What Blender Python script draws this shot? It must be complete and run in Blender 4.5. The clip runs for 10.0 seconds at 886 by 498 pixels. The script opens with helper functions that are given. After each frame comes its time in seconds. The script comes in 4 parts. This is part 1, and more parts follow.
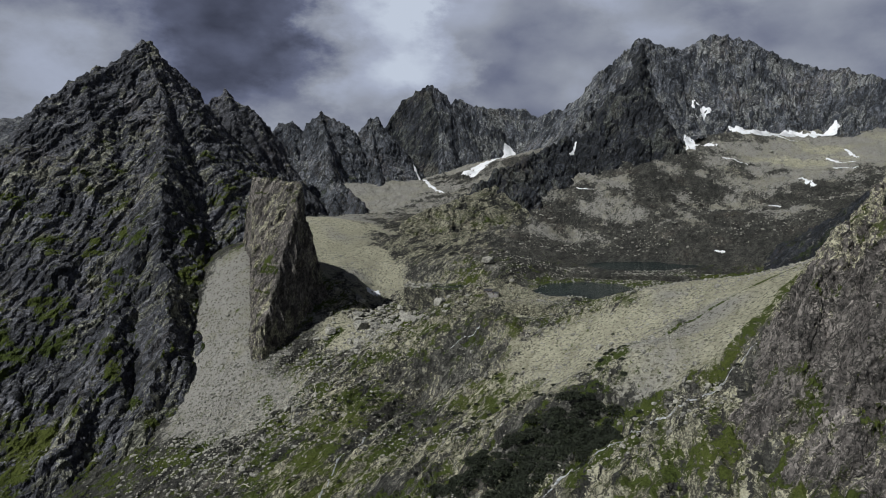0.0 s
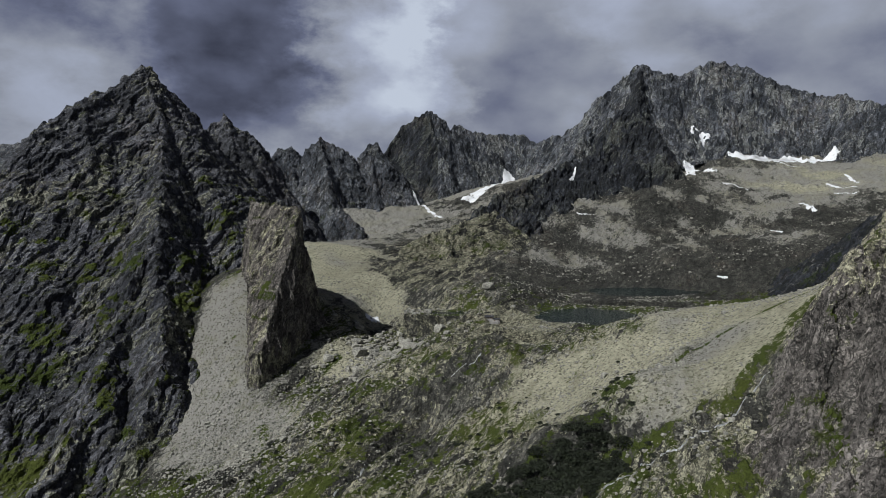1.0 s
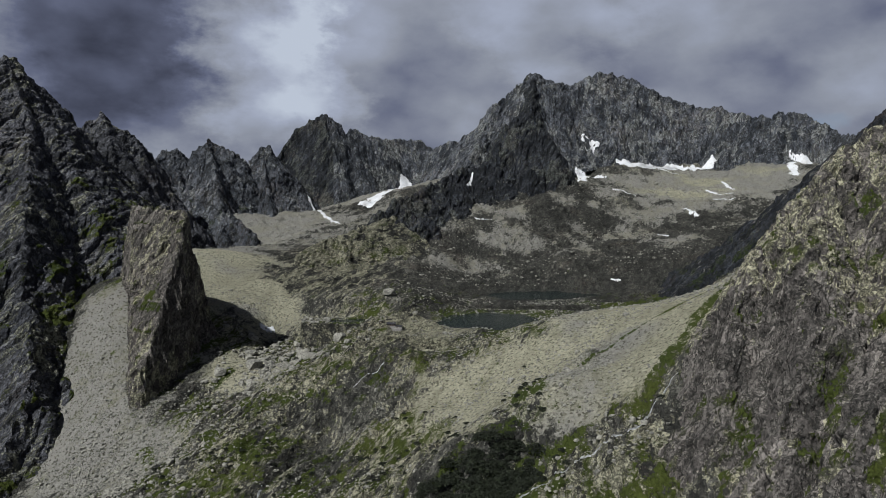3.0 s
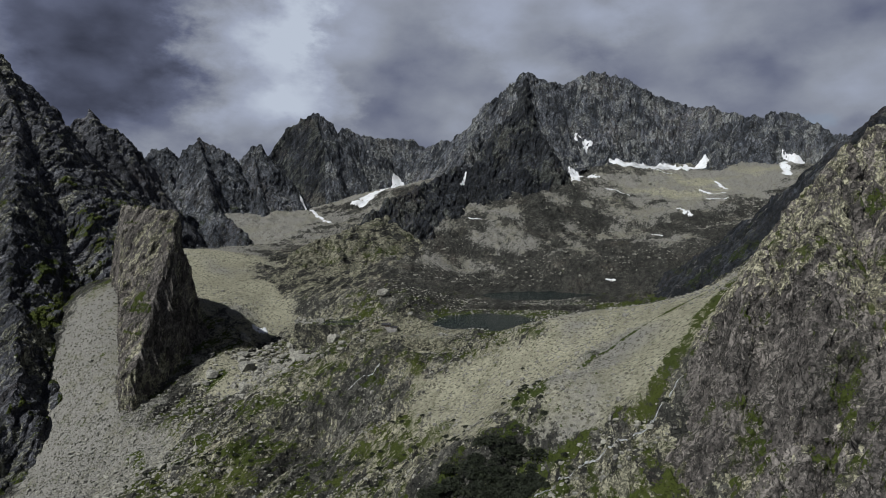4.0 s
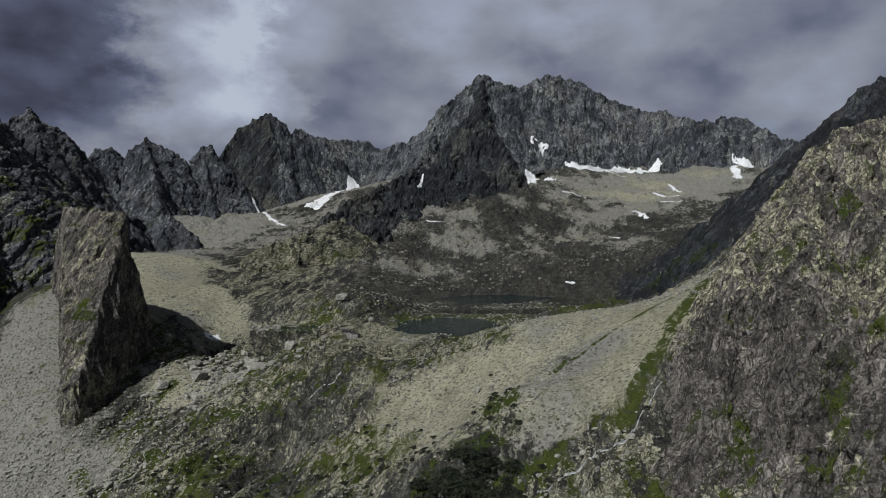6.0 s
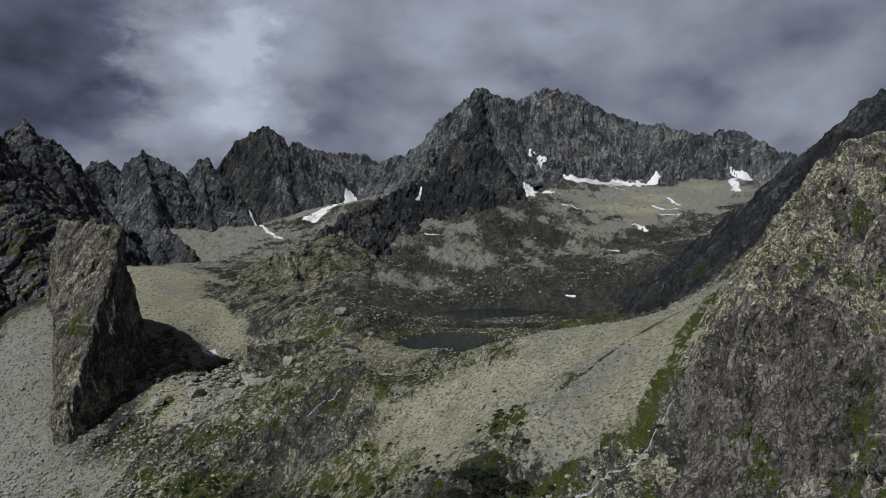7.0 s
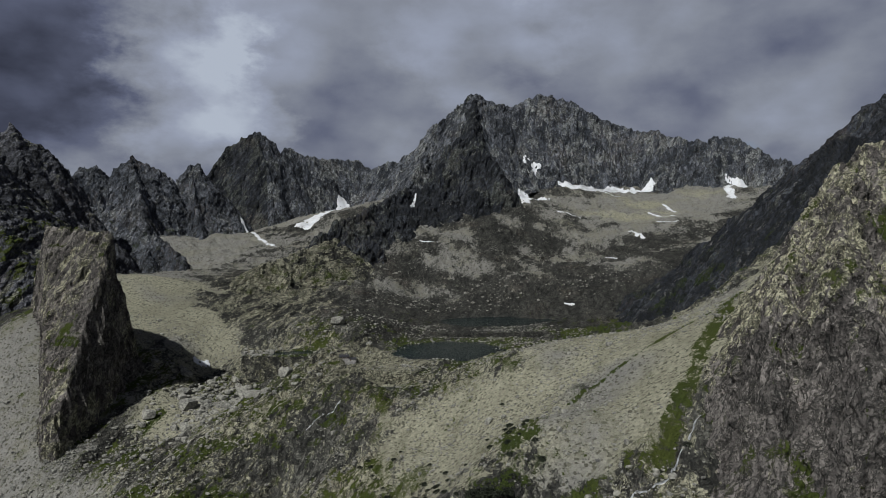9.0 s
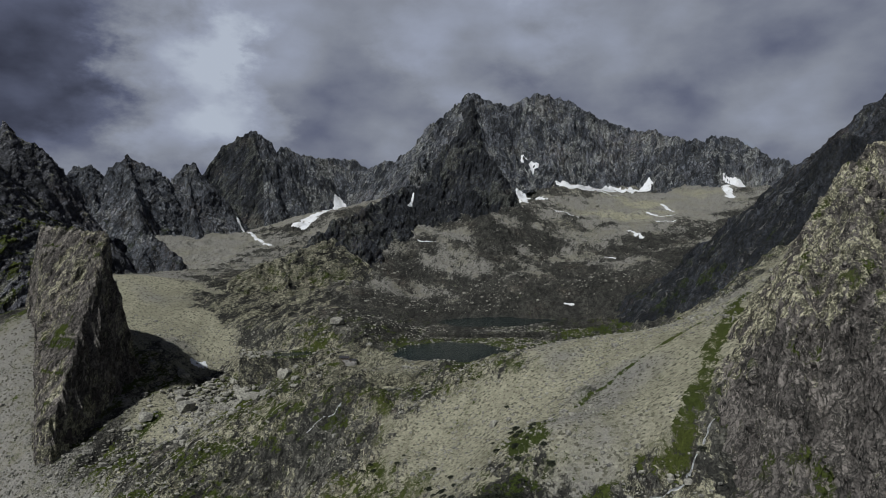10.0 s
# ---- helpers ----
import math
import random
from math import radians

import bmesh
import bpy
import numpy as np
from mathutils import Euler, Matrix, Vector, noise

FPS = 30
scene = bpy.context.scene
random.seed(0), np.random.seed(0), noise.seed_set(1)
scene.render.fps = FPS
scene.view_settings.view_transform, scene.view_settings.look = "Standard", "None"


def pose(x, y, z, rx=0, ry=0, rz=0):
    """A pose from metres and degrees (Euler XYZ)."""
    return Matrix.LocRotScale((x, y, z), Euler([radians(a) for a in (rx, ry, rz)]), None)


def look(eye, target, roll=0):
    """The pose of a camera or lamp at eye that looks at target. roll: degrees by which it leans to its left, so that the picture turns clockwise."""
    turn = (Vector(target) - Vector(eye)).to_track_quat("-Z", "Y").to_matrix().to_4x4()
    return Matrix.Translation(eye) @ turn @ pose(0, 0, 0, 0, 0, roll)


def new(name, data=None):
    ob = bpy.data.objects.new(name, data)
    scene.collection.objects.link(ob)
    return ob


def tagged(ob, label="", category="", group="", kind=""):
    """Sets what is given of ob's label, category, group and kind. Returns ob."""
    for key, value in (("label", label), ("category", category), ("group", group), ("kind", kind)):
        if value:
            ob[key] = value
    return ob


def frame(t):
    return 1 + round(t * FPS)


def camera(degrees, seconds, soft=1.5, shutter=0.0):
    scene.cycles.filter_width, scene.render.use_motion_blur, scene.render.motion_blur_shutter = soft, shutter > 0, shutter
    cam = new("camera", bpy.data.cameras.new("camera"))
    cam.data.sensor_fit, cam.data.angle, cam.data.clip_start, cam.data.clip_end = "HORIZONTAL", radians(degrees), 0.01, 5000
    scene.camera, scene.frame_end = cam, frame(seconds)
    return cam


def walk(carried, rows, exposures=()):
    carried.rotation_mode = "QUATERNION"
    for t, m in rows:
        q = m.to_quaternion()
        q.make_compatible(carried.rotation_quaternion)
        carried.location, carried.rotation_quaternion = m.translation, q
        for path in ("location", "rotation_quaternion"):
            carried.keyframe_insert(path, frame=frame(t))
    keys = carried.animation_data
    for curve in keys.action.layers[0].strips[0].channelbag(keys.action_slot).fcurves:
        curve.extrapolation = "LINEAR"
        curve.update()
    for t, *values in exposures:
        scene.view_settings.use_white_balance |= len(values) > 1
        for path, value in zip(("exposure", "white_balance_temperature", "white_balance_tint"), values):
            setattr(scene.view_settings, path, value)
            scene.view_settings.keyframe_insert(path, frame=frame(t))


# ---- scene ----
cam = camera(64.55, 10.0, soft=0.6)
PATH = [
    (0.0, pose(0.00, 0.00, 160.00, 84.574, 0.000, -0.002)),
    (0.5, pose(-1.20, 6.98, 159.30, 85.527, 0.000, -0.034)),
    (1.0, pose(-2.40, 13.85, 158.46, 86.680, 0.000, -0.123)),
    (1.5, pose(-3.73, 20.54, 157.42, 87.255, 0.000, -1.563)),
    (2.0, pose(-5.33, 27.15, 156.42, 87.238, 0.000, -4.464)),
    (2.5, pose(-7.27, 33.73, 155.60, 87.221, 0.000, -7.597)),
    (4.0, pose(-13.94, 52.67, 155.13, 87.171, 0.000, -9.465)),
    (4.5, pose(-16.08, 58.89, 154.95, 87.172, 0.000, -10.707)),
    (5.0, pose(-18.21, 65.10, 154.70, 87.166, 0.000, -11.917)),
    (5.5, pose(-20.25, 71.35, 154.46, 87.138, 0.000, -12.875)),
    (7.0, pose(-25.40, 90.97, 154.42, 88.471, 0.000, -13.660)),
    (7.5, pose(-27.18, 97.63, 154.43, 88.913, 0.000, -13.892)),
    (8.0, pose(-29.10, 104.20, 154.31, 89.099, 0.000, -14.088)),
    (8.5, pose(-31.29, 110.74, 154.09, 89.095, 0.000, -14.314)),
    (9.0, pose(-33.70, 117.09, 153.91, 89.066, 0.000, -14.525)),
    (9.5, pose(-36.17, 123.23, 153.88, 89.049, 0.000, -14.727)),
    (10.0, pose(-38.64, 129.21, 153.91, 89.040, 0.000, -14.948)),
]
walk(cam, PATH, [(0.0, -0.04, 6000, 9), (10.0, -0.34, 6000, 9)])


# ---- world, sun ----
SUN_WAY = Vector((0.50, 0.43, -0.755)).normalized()
sun = new("sun", bpy.data.lights.new("sun", "SUN"))
sun.data.energy, sun.data.angle, sun.data.color = 4.9, radians(0.8), (1.0, 0.95, 0.86)
sun.matrix_world = look((0, 0, 2000), Vector((0, 0, 2000)) + SUN_WAY)
SUN_EL = math.asin(-SUN_WAY.z)
SUN_AZ = math.atan2(-SUN_WAY.x, -SUN_WAY.y)


class Nodes:
    """Short hand for node trees."""

    def __init__(self, tree):
        self.tree = tree
        tree.nodes.clear()

    def add(self, kind, props=None, **inputs):
        n = self.tree.nodes.new(kind)
        for key, value in (props or {}).items():
            setattr(n, key, value)
        for key, value in inputs.items():
            self.put(n, key, value)
        return n

    def put(self, n, key, value):
        sock = n.inputs[int(key[1:])] if key[0] == "i" and key[1:].isdigit() else n.inputs[key.replace("_", " ")]
        if isinstance(value, bpy.types.NodeSocket):
            self.tree.links.new(value, sock)
        elif isinstance(value, bpy.types.Node):
            self.tree.links.new(value.outputs[0], sock)
        else:
            sock.default_value = value

    def math(self, op, a, b=0.0, clamp=False):
        return self.add("ShaderNodeMath", {"operation": op, "use_clamp": clamp}, i0=a, i1=b).outputs[0]

    def mapped(self, x, a, b, c=0.0, d=1.0, soft=True):
        return self.add("ShaderNodeMapRange", {"interpolation_type": "SMOOTHSTEP" if soft else "LINEAR"}, i0=x, i1=a, i2=b, i3=c, i4=d).outputs[0]

    def mix(self, f, a, b, blend="MIX"):
        n = self.add("ShaderNodeMix", {"data_type": "RGBA", "blend_type": blend})
        for s, v in ((n.inputs[0], f), (n.inputs[6], a), (n.inputs[7], b)):
            if isinstance(v, bpy.types.NodeSocket):
                self.tree.links.new(v, s)
            else:
                s.default_value = v
        return n.outputs[2]

    def noise(self, vec, scale, detail=4.0, rough=0.55, distort=0.0):
        return self.add("ShaderNodeTexNoise", {"noise_dimensions": "3D"}, Vector=vec, Scale=scale, Detail=detail, Roughness=rough, Distortion=distort).outputs[0]


def bearing(az, el):
    az, el = radians(az), radians(el)
    return (math.sin(az) * math.cos(el), math.cos(az) * math.cos(el), math.sin(el))


def make_sky():
    w = bpy.data.worlds.new("mountain_sky")
    scene.world = w
    w.use_nodes = True
    n = Nodes(w.node_tree)
    d = n.add("ShaderNodeTexCoord").outputs["Generated"]
    sep = n.add("ShaderNodeSeparateXYZ", None, Vector=d)
    z = n.math("MAXIMUM", sep.outputs[2], 0.0)
    p = n.add("ShaderNodeMapping", None, Vector=d, Scale=(1.0, 1.0, 1.7)).outputs[0]
    broad = n.noise(p, 3.6, 3.0, 0.5, 0.1)
    fine = n.noise(p, 7.0, 9.0, 0.52, 0.0)
    val = n.math("ADD", n.math("MULTIPLY", broad, 0.62), n.math("MULTIPLY", fine, 0.48))
    ruffle = n.add("ShaderNodeVectorMath", {"operation": "SUBTRACT"}, i0=n.add("ShaderNodeTexNoise", None, Vector=p, Scale=6.0, Detail=6.0, Roughness=0.6).outputs["Color"], i1=(0.5, 0.5, 0.5)).outputs[0]
    bent = n.add("ShaderNodeVectorMath", {"operation": "MULTIPLY_ADD"}, i0=ruffle, i1=(0.34, 0.34, 0.22), i2=d).outputs[0]
    bent = n.add("ShaderNodeVectorMath", {"operation": "NORMALIZE"}, i0=bent).outputs[0]

    # cloud masses and gaps by where they hang over the ridges: azimuth, elevation, half width in degrees, weight
    for az, el, half, weight in SKY_LUMPS:
        dot = n.add("ShaderNodeVectorMath", {"operation": "DOT_PRODUCT"}, i0=bent, i1=bearing(az, el)).outputs["Value"]
        lump = n.mapped(dot, math.cos(radians(half)), 1.0)
        val = n.math("ADD", val, n.math("MULTIPLY", lump, weight))
    # overhead, above the view, the deck is darkened to weaken the sky's fill light
    val = n.math("SUBTRACT", val, n.mapped(z, 0.33, 0.6, 0.0, 0.6))
    f = n.mapped(val, 0.2, 0.85, soft=False)
    ramp = n.add("ShaderNodeValToRGB", None, Fac=f)
    cr = ramp.color_ramp
    cr.elements[0].position, cr.elements[0].color = 0.0, (0.04, 0.043, 0.062, 1)
    cr.elements[1].position, cr.elements[1].color = 1.0, (0.56, 0.59, 0.65, 1)
    for pos, col in ((0.3, (0.138, 0.148, 0.208, 1)), (0.6, (0.30, 0.31, 0.35, 1)), (0.82, (0.395, 0.415, 0.490, 1))):
        cr.elements.new(pos).color = col
    sky = n.add("ShaderNodeTexSky", {"sky_type": "NISHITA", "sun_disc": False, "sun_elevation": SUN_EL, "sun_rotation": SUN_AZ, "altitude": 2000.0})
    blue = n.add("ShaderNodeBackground", None, Color=sky.outputs[0], Strength=0.06)
    cloud = n.add("ShaderNodeBackground", None, Color=ramp.outputs[0], Strength=1.0)
    hole = n.mapped(n.noise(p, 4.1, 5.0, 0.5, 0.2), 0.66, 0.74, 0.0, 0.5)
    mixed = n.add("ShaderNodeMixShader", None, Fac=hole, i1=cloud, i2=blue)
    n.add("ShaderNodeOutputWorld", None, Surface=mixed)


SKY_LUMPS = [
    (-16, 14, 14, -0.22), (-4.5, 11, 7, 0.19), (-5.5, 16, 7, 0.13), (-27, 8, 8, 0.14), (-10, 7, 5, 0.08), (6, 8, 9, -0.06),
    (5, 16, 8, 0.04), (17, 16, 8, 0.12), (20, 9, 8, -0.03), (28, 13, 8, -0.03), (42, 12, 8, -0.02), (35, 6, 8, -0.08),
]
make_sky()


# ---- noise and land forms ----
RND = np.random.RandomState(7)
PERM = np.concatenate([RND.permutation(512)] * 3)
GRAD = RND.normal(size=(512, 3))
HEARTS = RND.rand(512, 3)
GRAD /= np.linalg.norm(GRAD, axis=1)[:, None]


def perlin(p):
    """Gradient noise, about -0.7 to 0.7, at rows of points."""
    c = np.floor(p).astype(np.int64)
    f = p - c
    c &= 511
    s = f * f * f * (f * (f * 6 - 15) + 10)
    out = np.zeros(len(p))
    for i in (0, 1):
        wx = s[:, 0] if i else 1 - s[:, 0]
        hx = PERM[(c[:, 0] + i) & 511]
        for j in (0, 1):
            wy = s[:, 1] if j else 1 - s[:, 1]
            hy = PERM[hx + ((c[:, 1] + j) & 511)]
            for k in (0, 1):
                g = GRAD[PERM[hy + ((c[:, 2] + k) & 511)]]
                dot = g[:, 0] * (f[:, 0] - i) + g[:, 1] * (f[:, 1] - j) + g[:, 2] * (f[:, 2] - k)
                out += wx * wy * (s[:, 2] if k else 1 - s[:, 2]) * dot
    return out


def fbm(p, size, octaves, gain=0.5, sharp=False):
    """Sum of octaves; the largest has that size in metres. sharp: with creased crests."""
    total, a, q = np.zeros(len(p)), 1.0, p / size
    for o in range(octaves):
        v = perlin(q + 17.3 * o)
        total += a * ((1 - 2.6 * np.abs(v)) - 0.45 if sharp else 1.4 * v)
        a, q = a * gain, q * 2.07
    return total


def blocks(p):
    """Random heights, 0 to 1, of the irregular blocks that fill space with size 1, and how near the point is to its block's heart."""
    c0 = np.floor(p - 0.5).astype(np.int64)
    best, value = np.full(len(p), 9.0), np.zeros(len(p))
    for i in (0, 1):
        for j in (0, 1):
            for k in (0, 1):
                c = c0 + (i, j, k)
                hsh = PERM[PERM[PERM[c[:, 0] & 511] + (c[:, 1] & 511)] + (c[:, 2] & 511)]
                away = ((p - c - 0.5 - 0.75 * (HEARTS[hsh] - 0.5)) ** 2).sum(1)
                win = away < best
                best, value = np.where(win, away, best), np.where(win, hsh / 512.0, value)
    return value, best


def flat(x, y, z=0.0):
    return np.stack([x, y, np.full_like(x, z)], -1)


def line_distance(line, x, y):
    best = np.full(x.shape, 1e9)
    for (ax, ay), (bx, by) in zip(line, line[1:]):
        dx, dy = bx - ax, by - ay
        t = np.clip(((x - ax) * dx + (y - ay) * dy) / (dx * dx + dy * dy), 0, 1)
        best = np.minimum(best, np.hypot(x - ax - t * dx, y - ay - t * dy))
    return best


def ridge_field(ridges, x, y):
    """Height of slopes that fall from crest lines, with the distance from the crest and the way along it."""
    h, dist, along = np.full(x.shape, -900.0), np.zeros(x.shape), np.zeros(x.shape)
    for n, (pts, left, right, reach) in enumerate(ridges):
        s0 = 4000.0 * n
        for (ax, ay, az), (bx, by, bz) in zip(pts, pts[1:]):
            dx, dy = bx - ax, by - ay
            ln = math.hypot(dx, dy)
            t = np.clip(((x - ax) * dx + (y - ay) * dy) / ln**2, 0, 1)
            ox, oy = x - ax - t * dx, y - ay - t * dy
            d = np.hypot(ox, oy)
            side = np.clip((dx * oy - dy * ox) / (ln * np.maximum(d, 1e-6)), -1, 1) * 0.5 + 0.5
            slope = right + (left - right) * side
            v = az + t * (bz - az) - slope * reach * np.log1p(d / reach)
            win = v > h
            h, dist, along = np.where(win, v, h), np.where(win, d, dist), np.where(win, s0 + t * ln, along)
            s0 += ln
    return h, dist, along


def spline_weights(spots, smooth):
    """A thin plate bent over spot heights."""
    p, z = spots[:, :2] / 300.0, spots[:, 2]
    r = np.linalg.norm(p[:, None] - p[None], axis=-1)
    k = np.where(r > 0, r * r * np.log(np.maximum(r, 1e-9)), 0) + smooth * np.eye(len(p))
    a = np.zeros((len(p) + 3, len(p) + 3))
    a[: len(p), : len(p)] = k
    a[: len(p), len(p):] = np.c_[np.ones(len(p)), p]
    a[len(p):, : len(p)] = a[: len(p), len(p):].T
    return p, np.linalg.solve(a, np.r_[z, 0, 0, 0])


# spot heights of the valley: the lower valley, the scree and moraine, the lake step, the bowls behind
LOWER = [(-520, 700, -240), (-414, 780, -195), (-450, 930, -175), (-520, 1100, -120), (-330, 810, -150), (-250, 870, -118), (-160, 868, -82), (-90, 765, -84), (-20, 787, -88), (-45, 818, -72), (-15, 830, -56),
         (-97, 838, -64), (-191, 929, -81), (-228, 900, -86), (-262, 900, -88), (-146, 1013, -47), (-80, 1010, -52), (-120, 1158, -28), (24, 529, -46), (70, 628, -49), (112, 500, -28),
         (148, 474, -5), (132, 429, -10), (98, 523, -6), (20, 300, -70), (-200, 400, -150), (-325, 1000, -30), (-340, 1100, 50), (-290, 930, -75)]
MORAINE = [(118, 574, 0), (148, 602, 13), (163, 571, 26), (152, 536, 11), (192, 516, 27), (202, 482, 34), (235, 510, 55), (218, 598, 31), (226, 682, 27),
           (257, 647, 48), (193, 744, 18), (163, 829, 5), (237, 808, 37), (292, 581, 75), (336, 627, 88), (151, 772, -3), (110, 716, -33), (300, 845, 38),
           (380, 848, 40), (421, 830, 56), (416, 760, 80), (330, 930, 8), (470, 960, 20), (500, 780, 130), (180, 330, 0), (300, 450, 80)]
STEP = [(64, 976, 5), (107, 913, -12), (13, 860, -18), (-61, 1120, -36), (60, 1030, 6), (62, 772, -36), (78, 700, -36), (200, 1170, 4),
        (480, 1330, 8), (85, 1185, 46), (22, 1182, 32), (148, 1192, 26), (40, 1262, 26), (183, 1498, 49), (292, 1553, 33), (373, 1471, 38), (489, 1453, 62), (643, 1405, 52), (755, 1478, 95), (450, 1150, 8), (600, 1250, 25)]
BOWLS = [(-214, 1199, 26), (-132, 1162, -5), (-246, 1382, 88), (-270, 1530, 84), (-240, 1650, 84), (-330, 1760, 90), (-219, 1926, 142), (-148, 2234, 176), (-15, 2223, 172), (71, 2242, 205),
         (201, 2468, 226), (678, 1701, 101), (771, 2070, 262), (857, 2140, 300), (1109, 2143, 306), (959, 1930, 219), (1353, 1976, 308), (1000, 1650, 170),
         (450, 1650, 108), (560, 1720, 130), (350, 1640, 92), (240, 1660, 105), (600, 1560, 84), (480, 1560, 76), (700, 1860, 196), (830, 1760, 168), (40, 1900, 130), (300, 2300, 260), (1300, 1500, 230), (-500, 1900, 150)]
SPOTS = np.array(LOWER + MORAINE + STEP + BOWLS, float)
PLATE, BEND = spline_weights(SPOTS, 0.002)

# lakes: x, y, half lengths, level
LAKES = [(212, 1040, 78, 80, 0.0), (362, 1290, 98, 70, 6.0), (18, 1068, 36, 17, 0.0), (96, 873, 13, 8, -11.0)]


def lake_reach(x, y, lake):
    cx, cy, rx, ry, _ = lake
    wob = 1 + 0.22 * fbm(flat(x, y, 5.0), 42.0, 3)
    return np.hypot((x - cx) / rx, (y - cy) / ry) * wob


def base_height(x, y):
    q = np.stack([x, y], -1) / 300.0
    out = np.empty(len(x))
    for i in range(0, len(x), 60000):
        r2 = ((q[i:i + 60000, None] - PLATE[None]) ** 2).sum(-1)
        k = 0.5 * r2 * np.log(np.maximum(r2, 1e-12))
        out[i:i + 60000] = k @ BEND[:-3] + BEND[-3] + q[i:i + 60000] @ BEND[-2:]
    # beyond the valley the land sinks to the plain
    far = np.clip((np.hypot((x - 200) / 1500, (y - 1350) / 1350) - 0.9) / 0.35, 0, 1)
    return out * (1 - far) + -260.0 * far


def rockiness(x, y):
    """1 on the ice-worn rock of the lake step and the lower valley, 0 on scree."""
    scree = np.zeros(len(x))
    wob = 1 + 0.45 * fbm(flat(x, y, 9.0), 60.0, 4, 0.6)
    for cx, cy, rx, ry in SCREES:
        e = np.hypot((x - cx) / rx, (y - cy) / ry) * wob
        scree = np.maximum(scree, np.clip((1.25 - e) / 0.55, 0, 1))
    return 1 - scree


SCREES = [(318, 735, 150, 125), (205, 560, 80, 60), (275, 610, 75, 100), (150, 690, 95, 140), (-230, 1300, 110, 200), (-125, 1230, 60, 90), (-190, 1950, 170, 420), (-310, 980, 55, 190), (-265, 850, 85, 65), (-130, 990, 55, 80),
          (1080, 1930, 300, 200), (100, 2300, 240, 140)]


def ground_height(x, y):
    h = base_height(x, y)
    rock = rockiness(x, y)
    p = flat(x, y)
    lumps = fbm(p, 70.0, 3, 0.5)
    crag = fbm(np.stack([x * 0.8 + y * 0.5, y * 0.9 - x * 0.3, h * 0.6], -1), 34.0, 4, 0.55, True)
    h = h + np.clip((y - 1420) / 200, 0, 1) * (11.0 * fbm(p + 400, 150.0, 3) + 4.5 * fbm(p + 200, 34.0, 3, 0.55, True))
    bench = np.stack([x * 0.75 + y * 0.45, y * 0.8 - x * 0.5, h * 0.8], -1) + 6.0 * lumps[:, None]
    h = h + rock * np.clip((y - 1330) / 120, 0, 1) * (7.0 * (blocks(bench / 48.0)[0] - 0.5) + 3.5 * fbm(np.stack([x, 0.35 * y, h], -1), 40.0, 4, 0.6, True))
    step = 1.0 * (blocks(bench / 19.0)[0] - 0.5) + 0.55 * (blocks(bench / 7.5)[0] - 0.5)
    h = h + (0.25 + 0.75 * rock) * 3.4 * lumps + rock * (2.2 * crag + 3.6 * step) + (1 - rock) * 0.55 * fbm(p, 8.0, 3)
    # ice-worn ribs that run along the valley
    ribs = fbm(np.stack([0.9 * x - 0.44 * y, (0.44 * x + 0.9 * y) / 4.5, 0.5 * lumps * 10], -1), 30.0, 4, 0.6, True)
    h = h + rock * np.clip((1180 - y) / 120, 0, 1) * 5.5 * ribs
    for lake in LAKES:
        near = np.hypot((x - lake[0]) / lake[2], (y - lake[1]) / lake[3]) < 2.2
        if near.any():
            e, hh = lake_reach(x[near], y[near], lake), h[near]
            shore = lake[4] + np.clip((e - 1) * 9, -5, 9)
            blend = np.clip((e - 1.0) / 0.55, 0, 1) ** 1.5
            h[near] = shore * (1 - blend) + np.where(e > 1, np.maximum(hh, lake[4] + 0.8), hh) * blend
    return h


